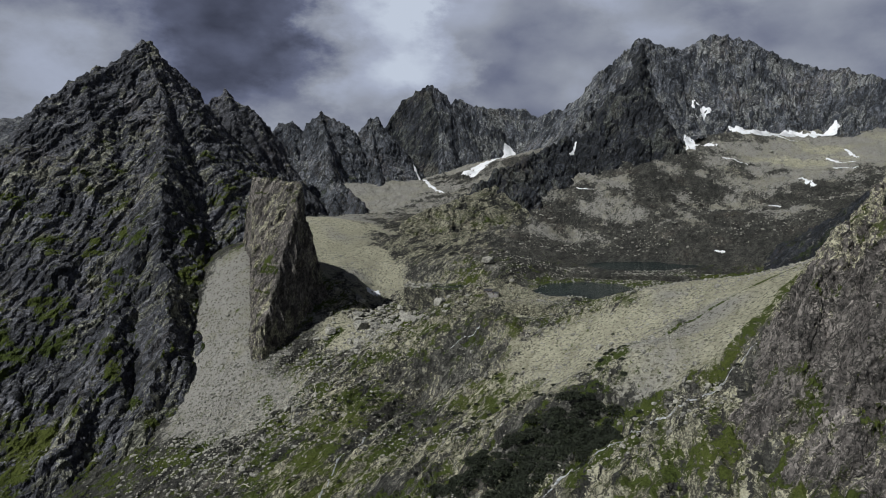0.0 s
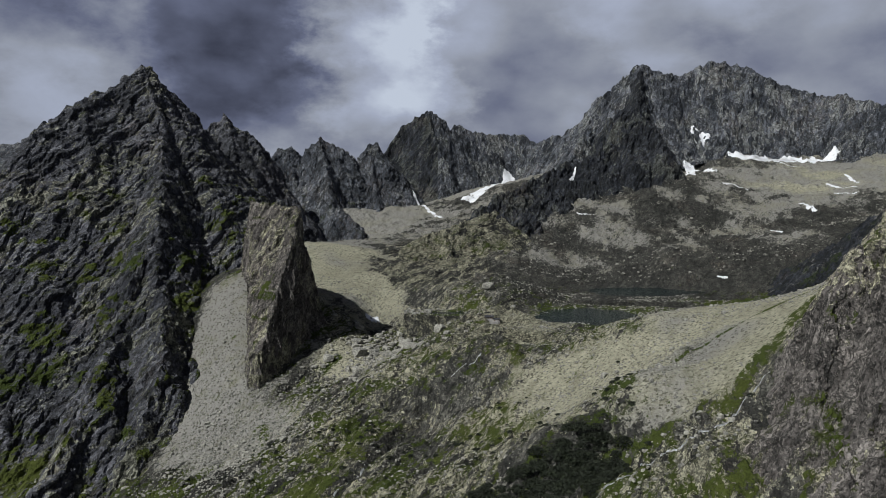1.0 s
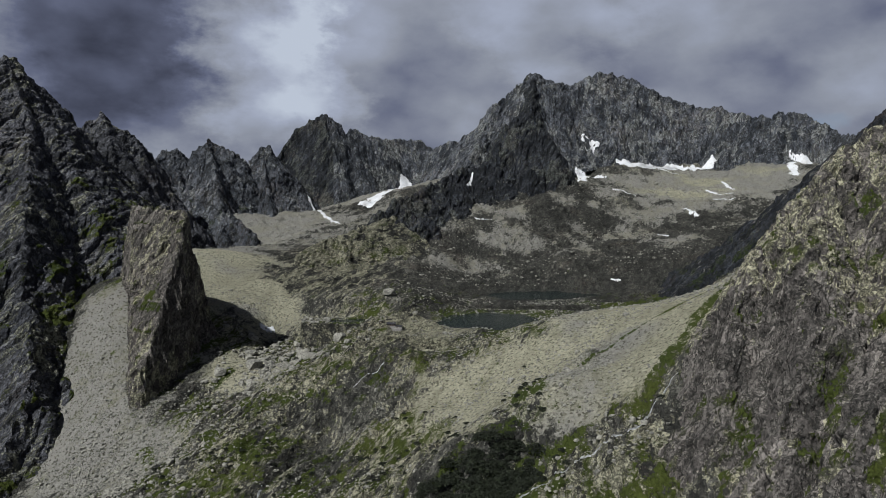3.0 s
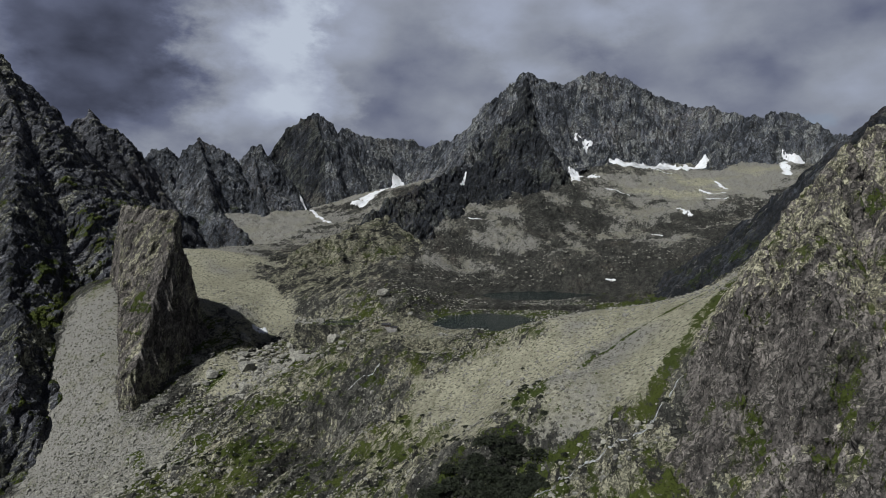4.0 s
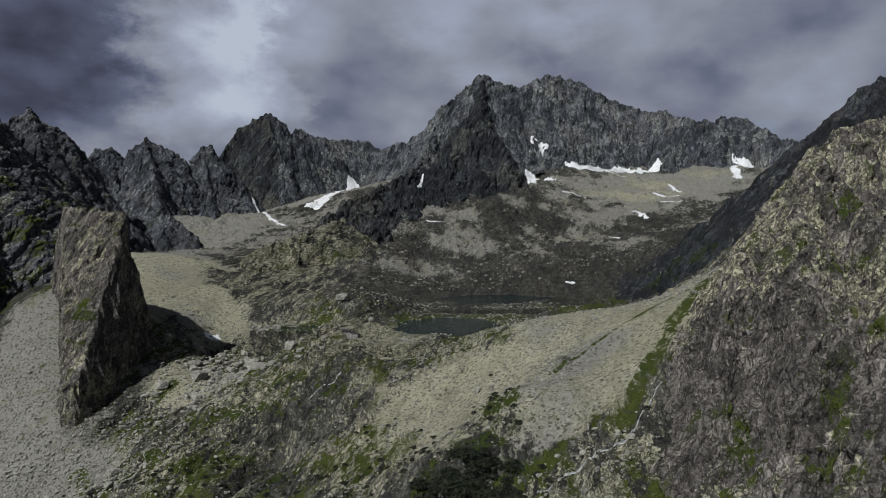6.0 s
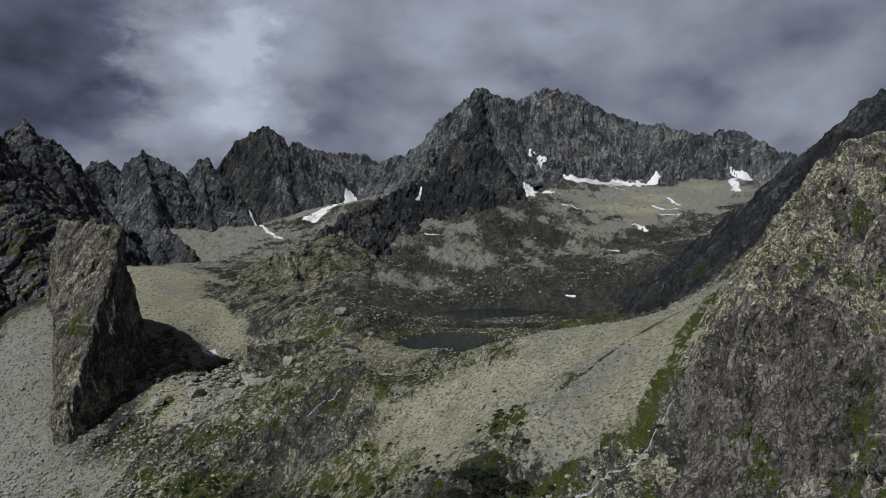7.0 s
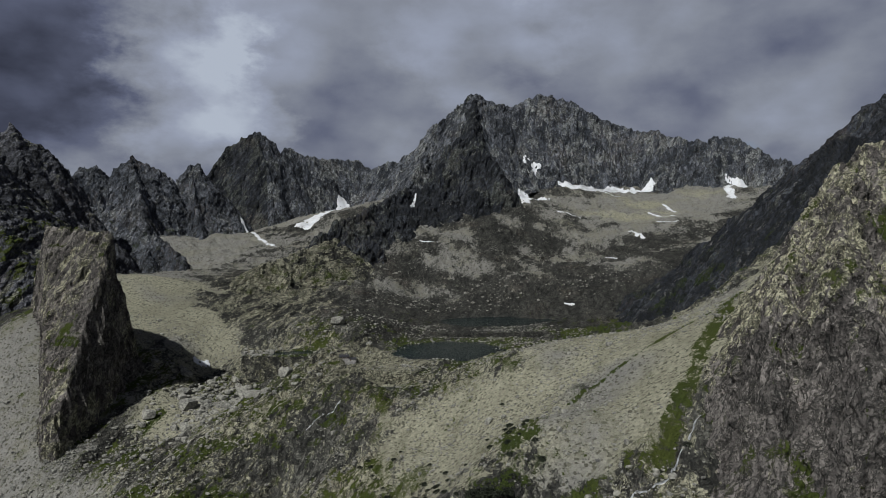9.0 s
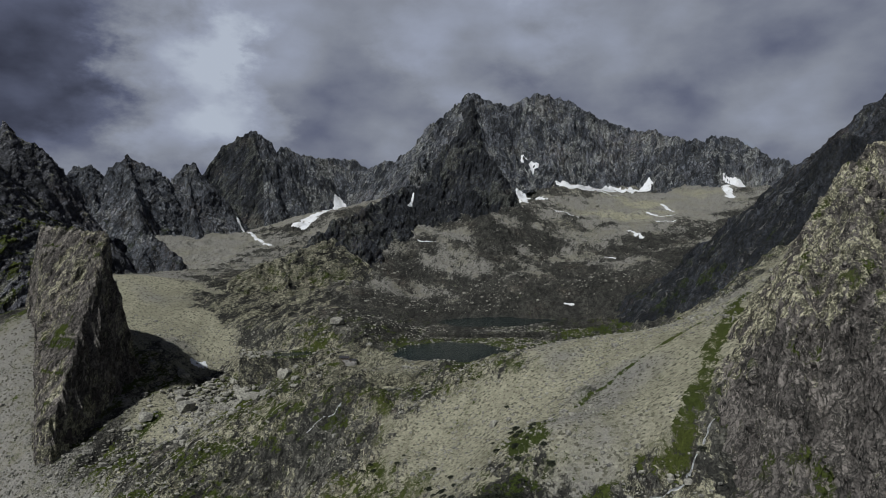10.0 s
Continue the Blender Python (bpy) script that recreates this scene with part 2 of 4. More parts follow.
# ---- materials ----
def terrain_material(name, dark, light, lichen, gravel, grass, size=1.0, grain=(0.0, 0.6, 0.4), stretch=(1.0, 1.0, 0.4)):
    """Granite with joints, lichen, rubble and turf. The cover attribute says where: red turf, green rubble, blue lichen.
    size: of the joints and patches; grain and stretch: how the rock's fabric lies."""
    m = bpy.data.materials.new(name)
    m.use_nodes = True
    n = Nodes(m.node_tree)
    p = n.add("ShaderNodeTexCoord").outputs["Object"]
    cover = n.add("ShaderNodeSeparateColor", None, Color=n.add("ShaderNodeAttribute", {"attribute_name": "cover"}).outputs["Color"])
    big, small = n.noise(p, 0.014 / size, 3.0), n.noise(p, 0.8 / size, 4.0, 0.7)
    shake = n.add("ShaderNodeVectorMath", {"operation": "SCALE"}, i0=n.add("ShaderNodeTexNoise", None, Vector=p, Scale=0.13 / size, Detail=4.0, Roughness=0.6).outputs["Color"], Scale=11.0 * size).outputs[0]
    lean = n.add("ShaderNodeMapping", {"vector_type": "TEXTURE"}, Vector=n.add("ShaderNodeVectorMath", {"operation": "ADD"}, i0=p, i1=shake).outputs[0], Rotation=grain, Scale=tuple(1 / s for s in stretch)).outputs[0]
    mid = n.noise(lean, 0.075 / size, 6.0, 0.62)
    streak = n.noise(lean, 0.3 / size, 5.0, 0.65)
    # fissures: thin broken lines along the fabric and across it
    cross = n.add("ShaderNodeMapping", {"vector_type": "TEXTURE"}, Vector=n.add("ShaderNodeVectorMath", {"operation": "ADD"}, i0=p, i1=shake).outputs[0], Rotation=(grain[0] + 0.9, grain[1] - 1.1, grain[2] + 0.7), Scale=tuple(1 / s for s in stretch)).outputs[0]
    line1 = n.mapped(n.math("ABSOLUTE", n.math("SUBTRACT", n.noise(lean, 0.055 / size, 5.0, 0.62), 0.5)), 0.006, 0.026, 1.0, 0.0)
    line2 = n.mapped(n.math("ABSOLUTE", n.math("SUBTRACT", n.noise(cross, 0.08 / size, 4.0, 0.6), 0.5)), 0.007, 0.032, 1.0, 0.0)
    line3 = n.mapped(n.math("ABSOLUTE", n.math("SUBTRACT", n.noise(lean, 0.2 / size, 3.0, 0.6), 0.5)), 0.008, 0.042, 0.9, 0.0)
    part1, part2 = n.mapped(streak, 0.44, 0.54), n.mapped(mid, 0.42, 0.54)
    crack = n.math("MAXIMUM", n.math("MAXIMUM", n.math("MULTIPLY", line1, part1), n.math("MULTIPLY", line2, part2)), n.math("MULTIPLY", line3, part2))
    # facets: each block has a tone and a tilt of its own
    tilt, block = 0.0, 0.0
    for scale, weight in ((0.10 / size, 1.0), (0.30 / size, 0.7), (0.85 / size, 0.45)):
        v = n.add("ShaderNodeTexVoronoi", {"feature": "F1"}, Vector=lean, Scale=scale, Randomness=1.0)
        inside = n.add("ShaderNodeVectorMath", {"operation": "SUBTRACT"}, i0=lean, i1=v.outputs["Position"]).outputs[0]
        slant = n.add("ShaderNodeVectorMath", {"operation": "SUBTRACT"}, i0=v.outputs["Color"], i1=(0.5, 0.5, 0.5)).outputs[0]
        tilt = n.math("ADD", n.math("MULTIPLY", n.add("ShaderNodeVectorMath", {"operation": "DOT_PRODUCT"}, i0=inside, i1=slant).outputs["Value"], 1.25 * weight), tilt)
        block = n.math("ADD", n.math("MULTIPLY", n.math("SUBTRACT", n.add("ShaderNodeSeparateColor", None, Color=v.outputs["Color"]).outputs[1], 0.5), 0.34 * weight), block)
    # joints: dark gaps round the blocks, open here and closed there
    joint = 0.0
    for scale, width, weight in ((0.09 / size, 0.055, 1.0), (0.27 / size, 0.08, 0.85)):
        edge = n.add("ShaderNodeTexVoronoi", {"feature": "DISTANCE_TO_EDGE"}, Vector=lean, Scale=scale, Randomness=1.0).outputs["Distance"]
        joint = n.math("MAXIMUM", n.math("MULTIPLY", n.mapped(edge, 0.25 * width, width, weight, 0.0), n.mapped(streak, 0.38, 0.5)), joint)
    crack = n.math("MAXIMUM", crack, joint)
    grit = n.noise(p, 0.42 / size, 5.0, 0.75)
    def weighed(*pairs):
        total = 0.0
        for value, weight in pairs:
            total = n.math("ADD", n.math("MULTIPLY", n.math("SUBTRACT", value, 0.5), weight), total)
        return total

    tone = n.math("ADD", weighed((mid, 1.2), (grit, 0.9), (streak, 1.1), (big, 1.0)), n.math("MULTIPLY", block, 1.7))
    rock = n.mix(n.mapped(tone, -0.5, 0.55), tuple(0.6 * k for k in dark) + (1,), tuple(1.1 * k for k in light) + (1,))
    # lichen takes whole blocks and slabs
    spots = n.math("ADD", weighed((mid, 2.2), (big, 1.2), (streak, 1.0), (grit, 0.4)), n.math("MULTIPLY", block, 1.5))
    crust = n.mix(n.mapped(tone, -0.5, 0.55), tuple(0.72 * k for k in lichen) + (1,), tuple(1.08 * k for k in lichen) + (1,))
    rock = n.mix(n.mapped(n.math("ADD", cover.outputs[2], spots), 0.62, 0.74, 0.0, 0.92), rock, crust)
    # low lichen cover also darkens the rock: paints cloud shade over the lake basin
    rock = n.mix(n.mapped(cover.outputs[2], 0.02, 0.3, 0.6, 0.0), rock, tuple(0.7 * k for k in dark) + (1,))
    # iron stains; then soil, black lichen and painted-in shade in the cracks and joints
    rock = n.mix(n.mapped(n.math("MULTIPLY", big, streak), 0.27, 0.4, 0.0, 0.35), rock, (0.16, 0.12, 0.10, 1))
    rock = n.mix(n.math("MULTIPLY", crack, 0.85), rock, (0.018, 0.019, 0.018, 1))
    cells = n.add("ShaderNodeTexVoronoi", {"feature": "F1"}, Vector=p, Scale=0.5 / size, Randomness=1.0)
    stone = n.add("ShaderNodeSeparateColor", None, Color=cells.outputs["Color"])
    rub = n.mix(n.math("ADD", n.math("MULTIPLY", stone.outputs[0], 0.6), n.math("MULTIPLY", small, 0.4), True), tuple(0.5 * c for c in gravel) + (1,), (*gravel, 1))
    rub = n.mix(n.mapped(n.math("ADD", cover.outputs[2], n.math("MULTIPLY", n.math("SUBTRACT", big, 0.5), 0.6)), 0.25, 0.6, 0.8, 0.0), rub, (0.235, 0.232, 0.228, 1))
    rub = n.mix(n.mapped(stone.outputs[1], 0.84, 0.88, 0.0, 0.85), rub, tuple(0.18 * c for c in gravel) + (1,))
    blocks = n.add("ShaderNodeTexVoronoi", {"feature": "F1"}, Vector=p, Scale=0.2 / size, Randomness=1.0)
    mark = n.add("ShaderNodeSeparateColor", None, Color=blocks.outputs["Color"])
    rub = n.mix(n.math("MULTIPLY", n.mapped(blocks.outputs["Distance"], 0.28, 0.4, 1.0, 0.0), n.mapped(mark.outputs[0], 0.72, 0.76, 0.0, 0.55)), rub, tuple(0.3 * c for c in gravel) + (1,))
    rub = n.mix(n.mapped(n.math("ADD", big, n.math("MULTIPLY", mid, 0.8)), 0.85, 1.1, 0.0, 0.5), rub, tuple(0.5 * c for c in gravel) + (1,))
    col = n.mix(n.mapped(n.math("ADD", cover.outputs[1], n.math("MULTIPLY", n.math("ADD", n.math("SUBTRACT", mid, 0.5), n.math("SUBTRACT", streak, 0.5)), 1.5)), 0.35, 0.7), rock, rub)
    turf = n.mix(n.mapped(n.math("ADD", n.math("MULTIPLY", big, 0.7), n.math("MULTIPLY", small, 0.5)), 0.45, 0.75), (*grass, 1), (grass[0] * 1.6, grass[1] * 1.4, grass[2] * 1.4, 1))
    patch = n.math("ADD", n.math("MULTIPLY", n.math("SUBTRACT", mid, 0.5), 1.7), n.math("MULTIPLY", n.math("SUBTRACT", streak, 0.5), 1.7))
    gap = n.add("ShaderNodeTexVoronoi", {"feature": "DISTANCE_TO_EDGE"}, Vector=lean, Scale=0.16 / size).outputs["Distance"]
    gap2 = n.add("ShaderNodeTexVoronoi", {"feature": "DISTANCE_TO_EDGE"}, Vector=lean, Scale=0.42 / size).outputs["Distance"]
    room = n.math("MULTIPLY", n.mapped(n.math("ADD", cover.outputs[0], n.math("MULTIPLY", n.math("SUBTRACT", mid, 0.5), 1.6)), 0.1, 0.62), 0.26)
    sod = n.math("MAXIMUM", n.mapped(n.math("SUBTRACT", room, gap), 0.0, 0.03), n.math("MULTIPLY", n.mapped(n.math("SUBTRACT", room, gap2), 0.0, 0.04), 0.8))
    sod = n.math("MULTIPLY", sod, n.mapped(cover.outputs[0], 0.08, 0.25))
    green = n.math("MAXIMUM", sod, n.mapped(n.math("ADD", cover.outputs[0], patch), 0.56, 0.62))
    col = n.mix(green, col, turf)
    bare = n.math("SUBTRACT", 1.0, n.math("MAXIMUM", n.math("MULTIPLY", cover.outputs[1], 0.8), n.math("MULTIPLY", green, 0.7), True))
    b0 = n.add("ShaderNodeBump", None, Strength=1.0, Distance=1.0, Height=n.math("MULTIPLY", tilt, bare))
    b1 = n.add("ShaderNodeBump", None, Strength=0.7, Distance=1.3 * size, Height=n.math("ADD", mid, streak), Normal=b0)
    b2 = n.add("ShaderNodeBump", None, Strength=1.0, Distance=0.9 * size, Height=n.math("SUBTRACT", small, crack), Normal=b1)
    b3 = n.add("ShaderNodeBump", None, Strength=1.0, Distance=0.9 * size, Height=n.math("MULTIPLY", cells.outputs["Distance"], -1.0), Normal=b2)
    bsdf = n.add("ShaderNodeBsdfPrincipled", None, Base_Color=col, Roughness=0.92, Normal=b3)
    bsdf.inputs["Specular IOR Level"].default_value = 0.1
    n.add("ShaderNodeOutputMaterial", None, Surface=bsdf)
    return m


GRASS = (0.042, 0.058, 0.014)
M_GROUND = terrain_material("valley_ground", (0.072, 0.072, 0.066), (0.21, 0.207, 0.18), (0.42, 0.41, 0.30), (0.46, 0.448, 0.335), GRASS, 1.0, (0.0, 0.0, -0.46), (1.0, 0.18, 1.0))
M_NEAR = terrain_material("near_granite", (0.172, 0.159, 0.15), (0.365, 0.338, 0.312), (0.54, 0.525, 0.375), (0.38, 0.37, 0.28), GRASS, 0.85, (0.0, 0.55, 0.4), (1.0, 1.0, 0.3))
# bluer than near rock: the haze of distance is mixed into these colours
M_HAZED = terrain_material("hazed_granite", (0.07, 0.08, 0.10), (0.25, 0.265, 0.298), (0.34, 0.355, 0.35), (0.33, 0.335, 0.335), (0.034, 0.047, 0.025), 1.9, (0.0, 0.15, 0.4), (1.0, 1.0, 0.2))
M_LEFT = terrain_material("dark_granite", (0.078, 0.083, 0.099), (0.235, 0.241, 0.272), (0.32, 0.325, 0.255), (0.30, 0.295, 0.28), GRASS, 1.4, (0.0, 0.75, 0.2), (1.0, 1.0, 0.16))
# granite with cloud shade put into its colours: pyramid, middle summit, far slope
M_SHADED = terrain_material("cloud_shaded_granite", (0.03, 0.034, 0.043), (0.095, 0.103, 0.122), (0.15, 0.16, 0.145), (0.2, 0.2, 0.195), (0.026, 0.036, 0.016), 1.6, (0.0, 0.5, 0.3), (1.0, 1.0, 0.2))


def snow_material():
    m = bpy.data.materials.new("old_snow")
    m.use_nodes = True
    n = Nodes(m.node_tree)
    p = n.add("ShaderNodeTexCoord").outputs["Object"]
    dirt = n.mapped(n.noise(p, 0.06, 6.0, 0.7), 0.45, 0.75)
    col = n.mix(dirt, (0.66, 0.68, 0.71, 1), (0.45, 0.45, 0.45, 1))
    bump = n.add("ShaderNodeBump", None, Strength=0.5, Distance=0.8, Height=n.noise(p, 0.35, 4.0))
    n.add("ShaderNodeOutputMaterial", None, Surface=n.add("ShaderNodeBsdfPrincipled", None, Base_Color=col, Roughness=0.6, Normal=bump))
    return m


def water_material():
    m = bpy.data.materials.new("lake_water")
    m.use_nodes = True
    n = Nodes(m.node_tree)
    p = n.add("ShaderNodeTexCoord").outputs["Object"]
    col = n.mix(n.noise(p, 0.02, 3.0), (0.004, 0.010, 0.012, 1), (0.008, 0.019, 0.021, 1))
    bump = n.add("ShaderNodeBump", None, Strength=0.6, Distance=0.4, Height=n.noise(p, 0.45, 4.0))
    bsdf = n.add("ShaderNodeBsdfPrincipled", None, Base_Color=col, Roughness=0.05, Normal=bump)
    bsdf.inputs["IOR"].default_value = 1.33
    bsdf.inputs["Specular IOR Level"].default_value = 0.3
    n.add("ShaderNodeOutputMaterial", None, Surface=bsdf)
    return m


def plain_material(name, a, b, size=1.0, rough=0.8, metal=0.0):
    m = bpy.data.materials.new(name)
    m.use_nodes = True
    n = Nodes(m.node_tree)
    p = n.add("ShaderNodeTexCoord").outputs["Object"]
    tone = n.math("ADD", n.math("MULTIPLY", n.noise(p, 1.0 / size, 5.0, 0.6), 0.7), n.math("MULTIPLY", n.noise(p, 0.15 / size, 2.0), 0.3))
    col = n.mix(n.mapped(tone, 0.35, 0.65), (*a, 1), (*b, 1))
    bump = n.add("ShaderNodeBump", None, Strength=0.4, Distance=0.05 * size, Height=tone)
    n.add("ShaderNodeOutputMaterial", None, Surface=n.add("ShaderNodeBsdfPrincipled", None, Base_Color=col, Roughness=rough, Metallic=metal, Normal=bump))
    return m


M_SNOW, M_WATER = snow_material(), water_material()


# ---- mesh helpers ----
def mesh_from(name, verts, faces, material, cover=None, smooth=False):
    """A mesh from arrays: vertices, and quads or triangles by index."""
    me = bpy.data.meshes.new(name)
    verts, faces = np.asarray(verts, np.float32), np.asarray(faces, np.int32)
    k = faces.shape[1]
    me.vertices.add(len(verts))
    me.vertices.foreach_set("co", verts.ravel())
    me.loops.add(faces.size)
    me.loops.foreach_set("vertex_index", faces.ravel())
    me.polygons.add(len(faces))
    me.polygons.foreach_set("loop_start", np.arange(0, faces.size, k, dtype=np.int32))
    me.polygons.foreach_set("use_smooth", np.full(len(faces), smooth))
    me.materials.append(material)
    if cover is not None:
        at = me.attributes.new("cover", "FLOAT_COLOR", "POINT")
        at.data.foreach_set("color", np.c_[cover, np.ones(len(cover))].astype(np.float32).ravel())
    me.update(calc_edges=True)
    me.validate()
    return me


def grid_faces(nx, ny, keep=None):
    i = np.arange(nx * ny).reshape(ny, nx)
    q = np.stack([i[:-1, :-1], i[:-1, 1:], i[1:, 1:], i[1:, :-1]], -1).reshape(-1, 4)
    return q if keep is None else q[keep[q].any(1)]


def compact(verts, faces, *more):
    used, idx = np.unique(faces, return_inverse=True)
    return (verts[used], idx.reshape(faces.shape), *[a[used] for a in more])


def grid_normals(x, y, h, nx, ny):
    g = h.reshape(ny, nx)
    gy, gx = np.gradient(g)
    dx, dy = np.gradient(x.reshape(ny, nx), axis=1), np.gradient(y.reshape(ny, nx), axis=0)
    nrm = np.stack([-gx / dx, -gy / dy, np.ones_like(g)], -1).reshape(-1, 3)
    return nrm / np.linalg.norm(nrm, axis=1)[:, None]


# the top of the land as built, on a raster, to lay snow on
RX, RY, RSTEP = -900.0, 150.0, 5.0
TOPS = ground_height(*(a.ravel() for a in np.meshgrid(RX + RSTEP * (np.arange(560) + 0.5), RY + RSTEP * (np.arange(520) + 0.5)))).reshape(520, 560)


def add_to_tops(p):
    ix, iy = ((p[:, 0] - RX) / RSTEP).astype(int), ((p[:, 1] - RY) / RSTEP).astype(int)
    ok = (ix >= 0) & (ix < 560) & (iy >= 0) & (iy < 520)
    np.maximum.at(TOPS, (iy[ok], ix[ok]), p[ok, 2])


# ---- the ground: one sheet to the horizon ----
def stretched_axis(a, b, step, low, high):
    core = np.arange(a, b + step, step)
    up, down = [core[-1]], [core[0]]
    while up[-1] < high:
        up.append(up[-1] + (up[-1] - core[-1]) * 0.06 + step * 1.3)
    while down[-1] > low:
        down.append(down[-1] - (core[0] - down[-1]) * 0.06 - step * 1.3)
    return np.concatenate([down[:0:-1], core, up[1:]])


# grassy bands and patches: a line and half a width
TURF_BANDS = [([(150, 600), (200, 626), (250, 643), (300, 652), (350, 660)], 4), ([(188, 472), (235, 522), (290, 578), (345, 632), (400, 690)], 10), ([(140, 580), (152, 615)], 22),
              ([(125, 500), (145, 503)], 14), ([(135, 396), (165, 400)], 16), ([(-100, 775), (-70, 778)], 20), ([(32, 952), (48, 955)], 8), ([(-150, 1000), (-165, 960)], 8), ([(-20, 1075), (60, 1090)], 9),
              ([(-225, 860), (-205, 815)], 9), ([(-215, 790), (-190, 755)], 11), ([(-265, 800), (-300, 760)], 14), ([(-160, 830), (-135, 800)], 9), ([(-175, 760), (-150, 720)], 9)]


def make_ground():
    xs, ys = stretched_axis(-420, 980, 2.8, -4600, 4600), stretched_axis(380, 1900, 2.8, -2500, 4900)
    gx, gy = (a.ravel() for a in np.meshgrid(xs, ys))
    h = ground_height(gx, gy)
    nrm = grid_normals(gx, gy, h, len(xs), len(ys))
    rock = rockiness(gx, gy)
    p = np.stack([gx, gy, h], -1)
    soft = np.clip((nrm[:, 2] - 0.6) / 0.35, 0, 1)
    turf = rock * soft * np.clip(0.72 + 0.6 * fbm(p, 80.0, 3), 0, 1) * np.clip((230 - h) / 120, 0, 1) * np.clip((1480 - gy) / 250, 0.25, 1) * 0.47
    turf += (1 - rock) * 0.12
    # lichen fades out beyond the lakes, so cloud shade is painted on the basin
    lichen = np.clip(0.64 + 0.55 * fbm(p + 300, 120.0, 2), 0, 1) * np.clip((1150 + 360 * np.clip((70 - gx) / 60, 0, 1) - gy) / 120, 0.0, 1) * np.clip((gx + 260 + 90 * np.clip((gy - 1060) / 80, 0, 1)) / 90, 0.0, 1)
    # paler scree in the high bowls
    bowl = np.maximum(np.clip(1.4 - np.hypot((gx - 1050) / 340, (gy - 1960) / 260), 0, 1), 0)
    lichen = lichen * np.clip((np.hypot((gx + 300) / 110, (gy - 960) / 260) - 0.7) / 0.5, 0, 1)
    lichen = np.maximum(lichen, bowl * np.clip(0.34 + 0.6 * fbm(p + 500, 160.0, 4, 0.6), 0, 1))
    # pale ice-worn slabs round the hut
    slab = np.clip(1.5 - np.hypot((gx - 112) / 62, (gy - 965) / 90), 0, 1)
    lichen, turf = np.maximum(lichen, 1.35 * slab), turf * (1 - 0.85 * slab)
    knoll = np.clip(1.4 - np.hypot((gx + 10) / 130, (gy - 1390) / 150), 0, 1)
    step = np.clip(1.5 - np.hypot((gx - 95) / 60, (gy - 985) / 60), 0, 1)
    lichen = np.maximum(lichen, np.maximum(0.8 * knoll, step))
    turf = np.maximum(turf * (1 - 0.7 * step), 0.28 * knoll * soft)
    ragged = 0.6 * fbm(p + 5, 22.0, 3)
    for line, half in TURF_BANDS:
        e = line_distance(line, gx, gy) / half + ragged
        turf = np.maximum(turf, np.clip((1.25 - e) / 0.9, 0, 1) * 0.5)
    loose = np.maximum(1 - rock, 0.66 * np.clip((gy - 1400) / 120, 0, 1) * np.clip(0.62 + 1.4 * fbm(p * (1, 0.6, 1) + 90, 110.0, 4, 0.6), 0, 1.2))
    turf = turf * np.clip((1240 - gy) / 120, 0.5, 1)
    cover = np.stack([turf, loose, lichen], -1)
    me = mesh_from("ground", p, grid_faces(len(xs), len(ys)), M_GROUND, cover)
    tagged(new("ground", me), "rocky alpine valley floor with turf, slabs and pale scree", "ground", kind="structure")


make_ground()
for lake, label in zip(LAKES, ("dark green mountain lake behind the moraine", "large dark lake under the slabs", "small shallow lake beside the grassy knoll", "tiny dark tarn in the rock")):
    cx, cy, rx, ry, level = lake
    ring = np.linspace(0, 2 * math.pi, 49)[:-1]
    vs = [(cx, cy, level)] + [(cx + 1.28 * rx * math.cos(a), cy + 1.28 * ry * math.sin(a), level) for a in ring]
    me = mesh_from("lake_water", vs, [(0, 1 + i, 1 + (i + 1) % 48) for i in range(48)], M_WATER)
    tagged(new("lake_water", me), label, "lake", kind="structure")


# ---- mountains ----

def spread(label, same):
    """Pass the highest label on between neighbours of one kind until nothing changes."""
    for _ in range(3000):
        old = label
        up, left = np.maximum(label[1:], label[:-1]), None
        label = label.copy()
        ok = same[1:] == same[:-1]
        label[1:], label[:-1] = np.where(ok, np.maximum(label[1:], up), label[1:]), np.where(ok, np.maximum(label[:-1], up), label[:-1])
        left = np.maximum(label[:, 1:], label[:, :-1])
        ok = same[:, 1:] == same[:, :-1]
        label[:, 1:], label[:, :-1] = np.where(ok, np.maximum(label[:, 1:], left), label[:, 1:]), np.where(ok, np.maximum(label[:, :-1], left), label[:, :-1])
        if (label == old).all():
            break
    return label


def part_numbers(s, f, coarse=6):
    """For each face the number of its crest line, plus hundreds that tell separate pieces apart; slivers join a neighbour."""
    ny, nx = s.shape
    row, column = f[:, 0] // nx // coarse, f[:, 0] % nx // coarse
    same = np.full((ny // coarse + 1, nx // coarse + 1), -1)
    same[row, column] = (s.ravel()[f[:, 0]] // 4000).astype(int)
    for _ in range(4):
        label = spread(np.arange(same.size).reshape(same.shape), same)
        count = np.bincount(label.ravel(), minlength=same.size)
        small = (count[label] < 16) & (same >= 0)
        if not small.any():
            break
        for _ in range(20):
            for ax, sh in ((0, 1), (0, -1), (1, 1), (1, -1)):
                near, ok = np.roll(same, sh, ax), ~np.roll(small, sh, ax)
                take = small & ok & (near >= 0)
                same, small = np.where(take, near, same), small & ~take
    label = spread(np.arange(same.size).reshape(same.shape), same)
    mine, out, seen = label[row, column], np.zeros(len(f), int), {}
    for piece in np.unique(mine):
        k = same.ravel()[piece]
        seen[k] = seen.get(k, -1) + 1
        out[mine == piece] = k + 100 * seen[k]
    return out


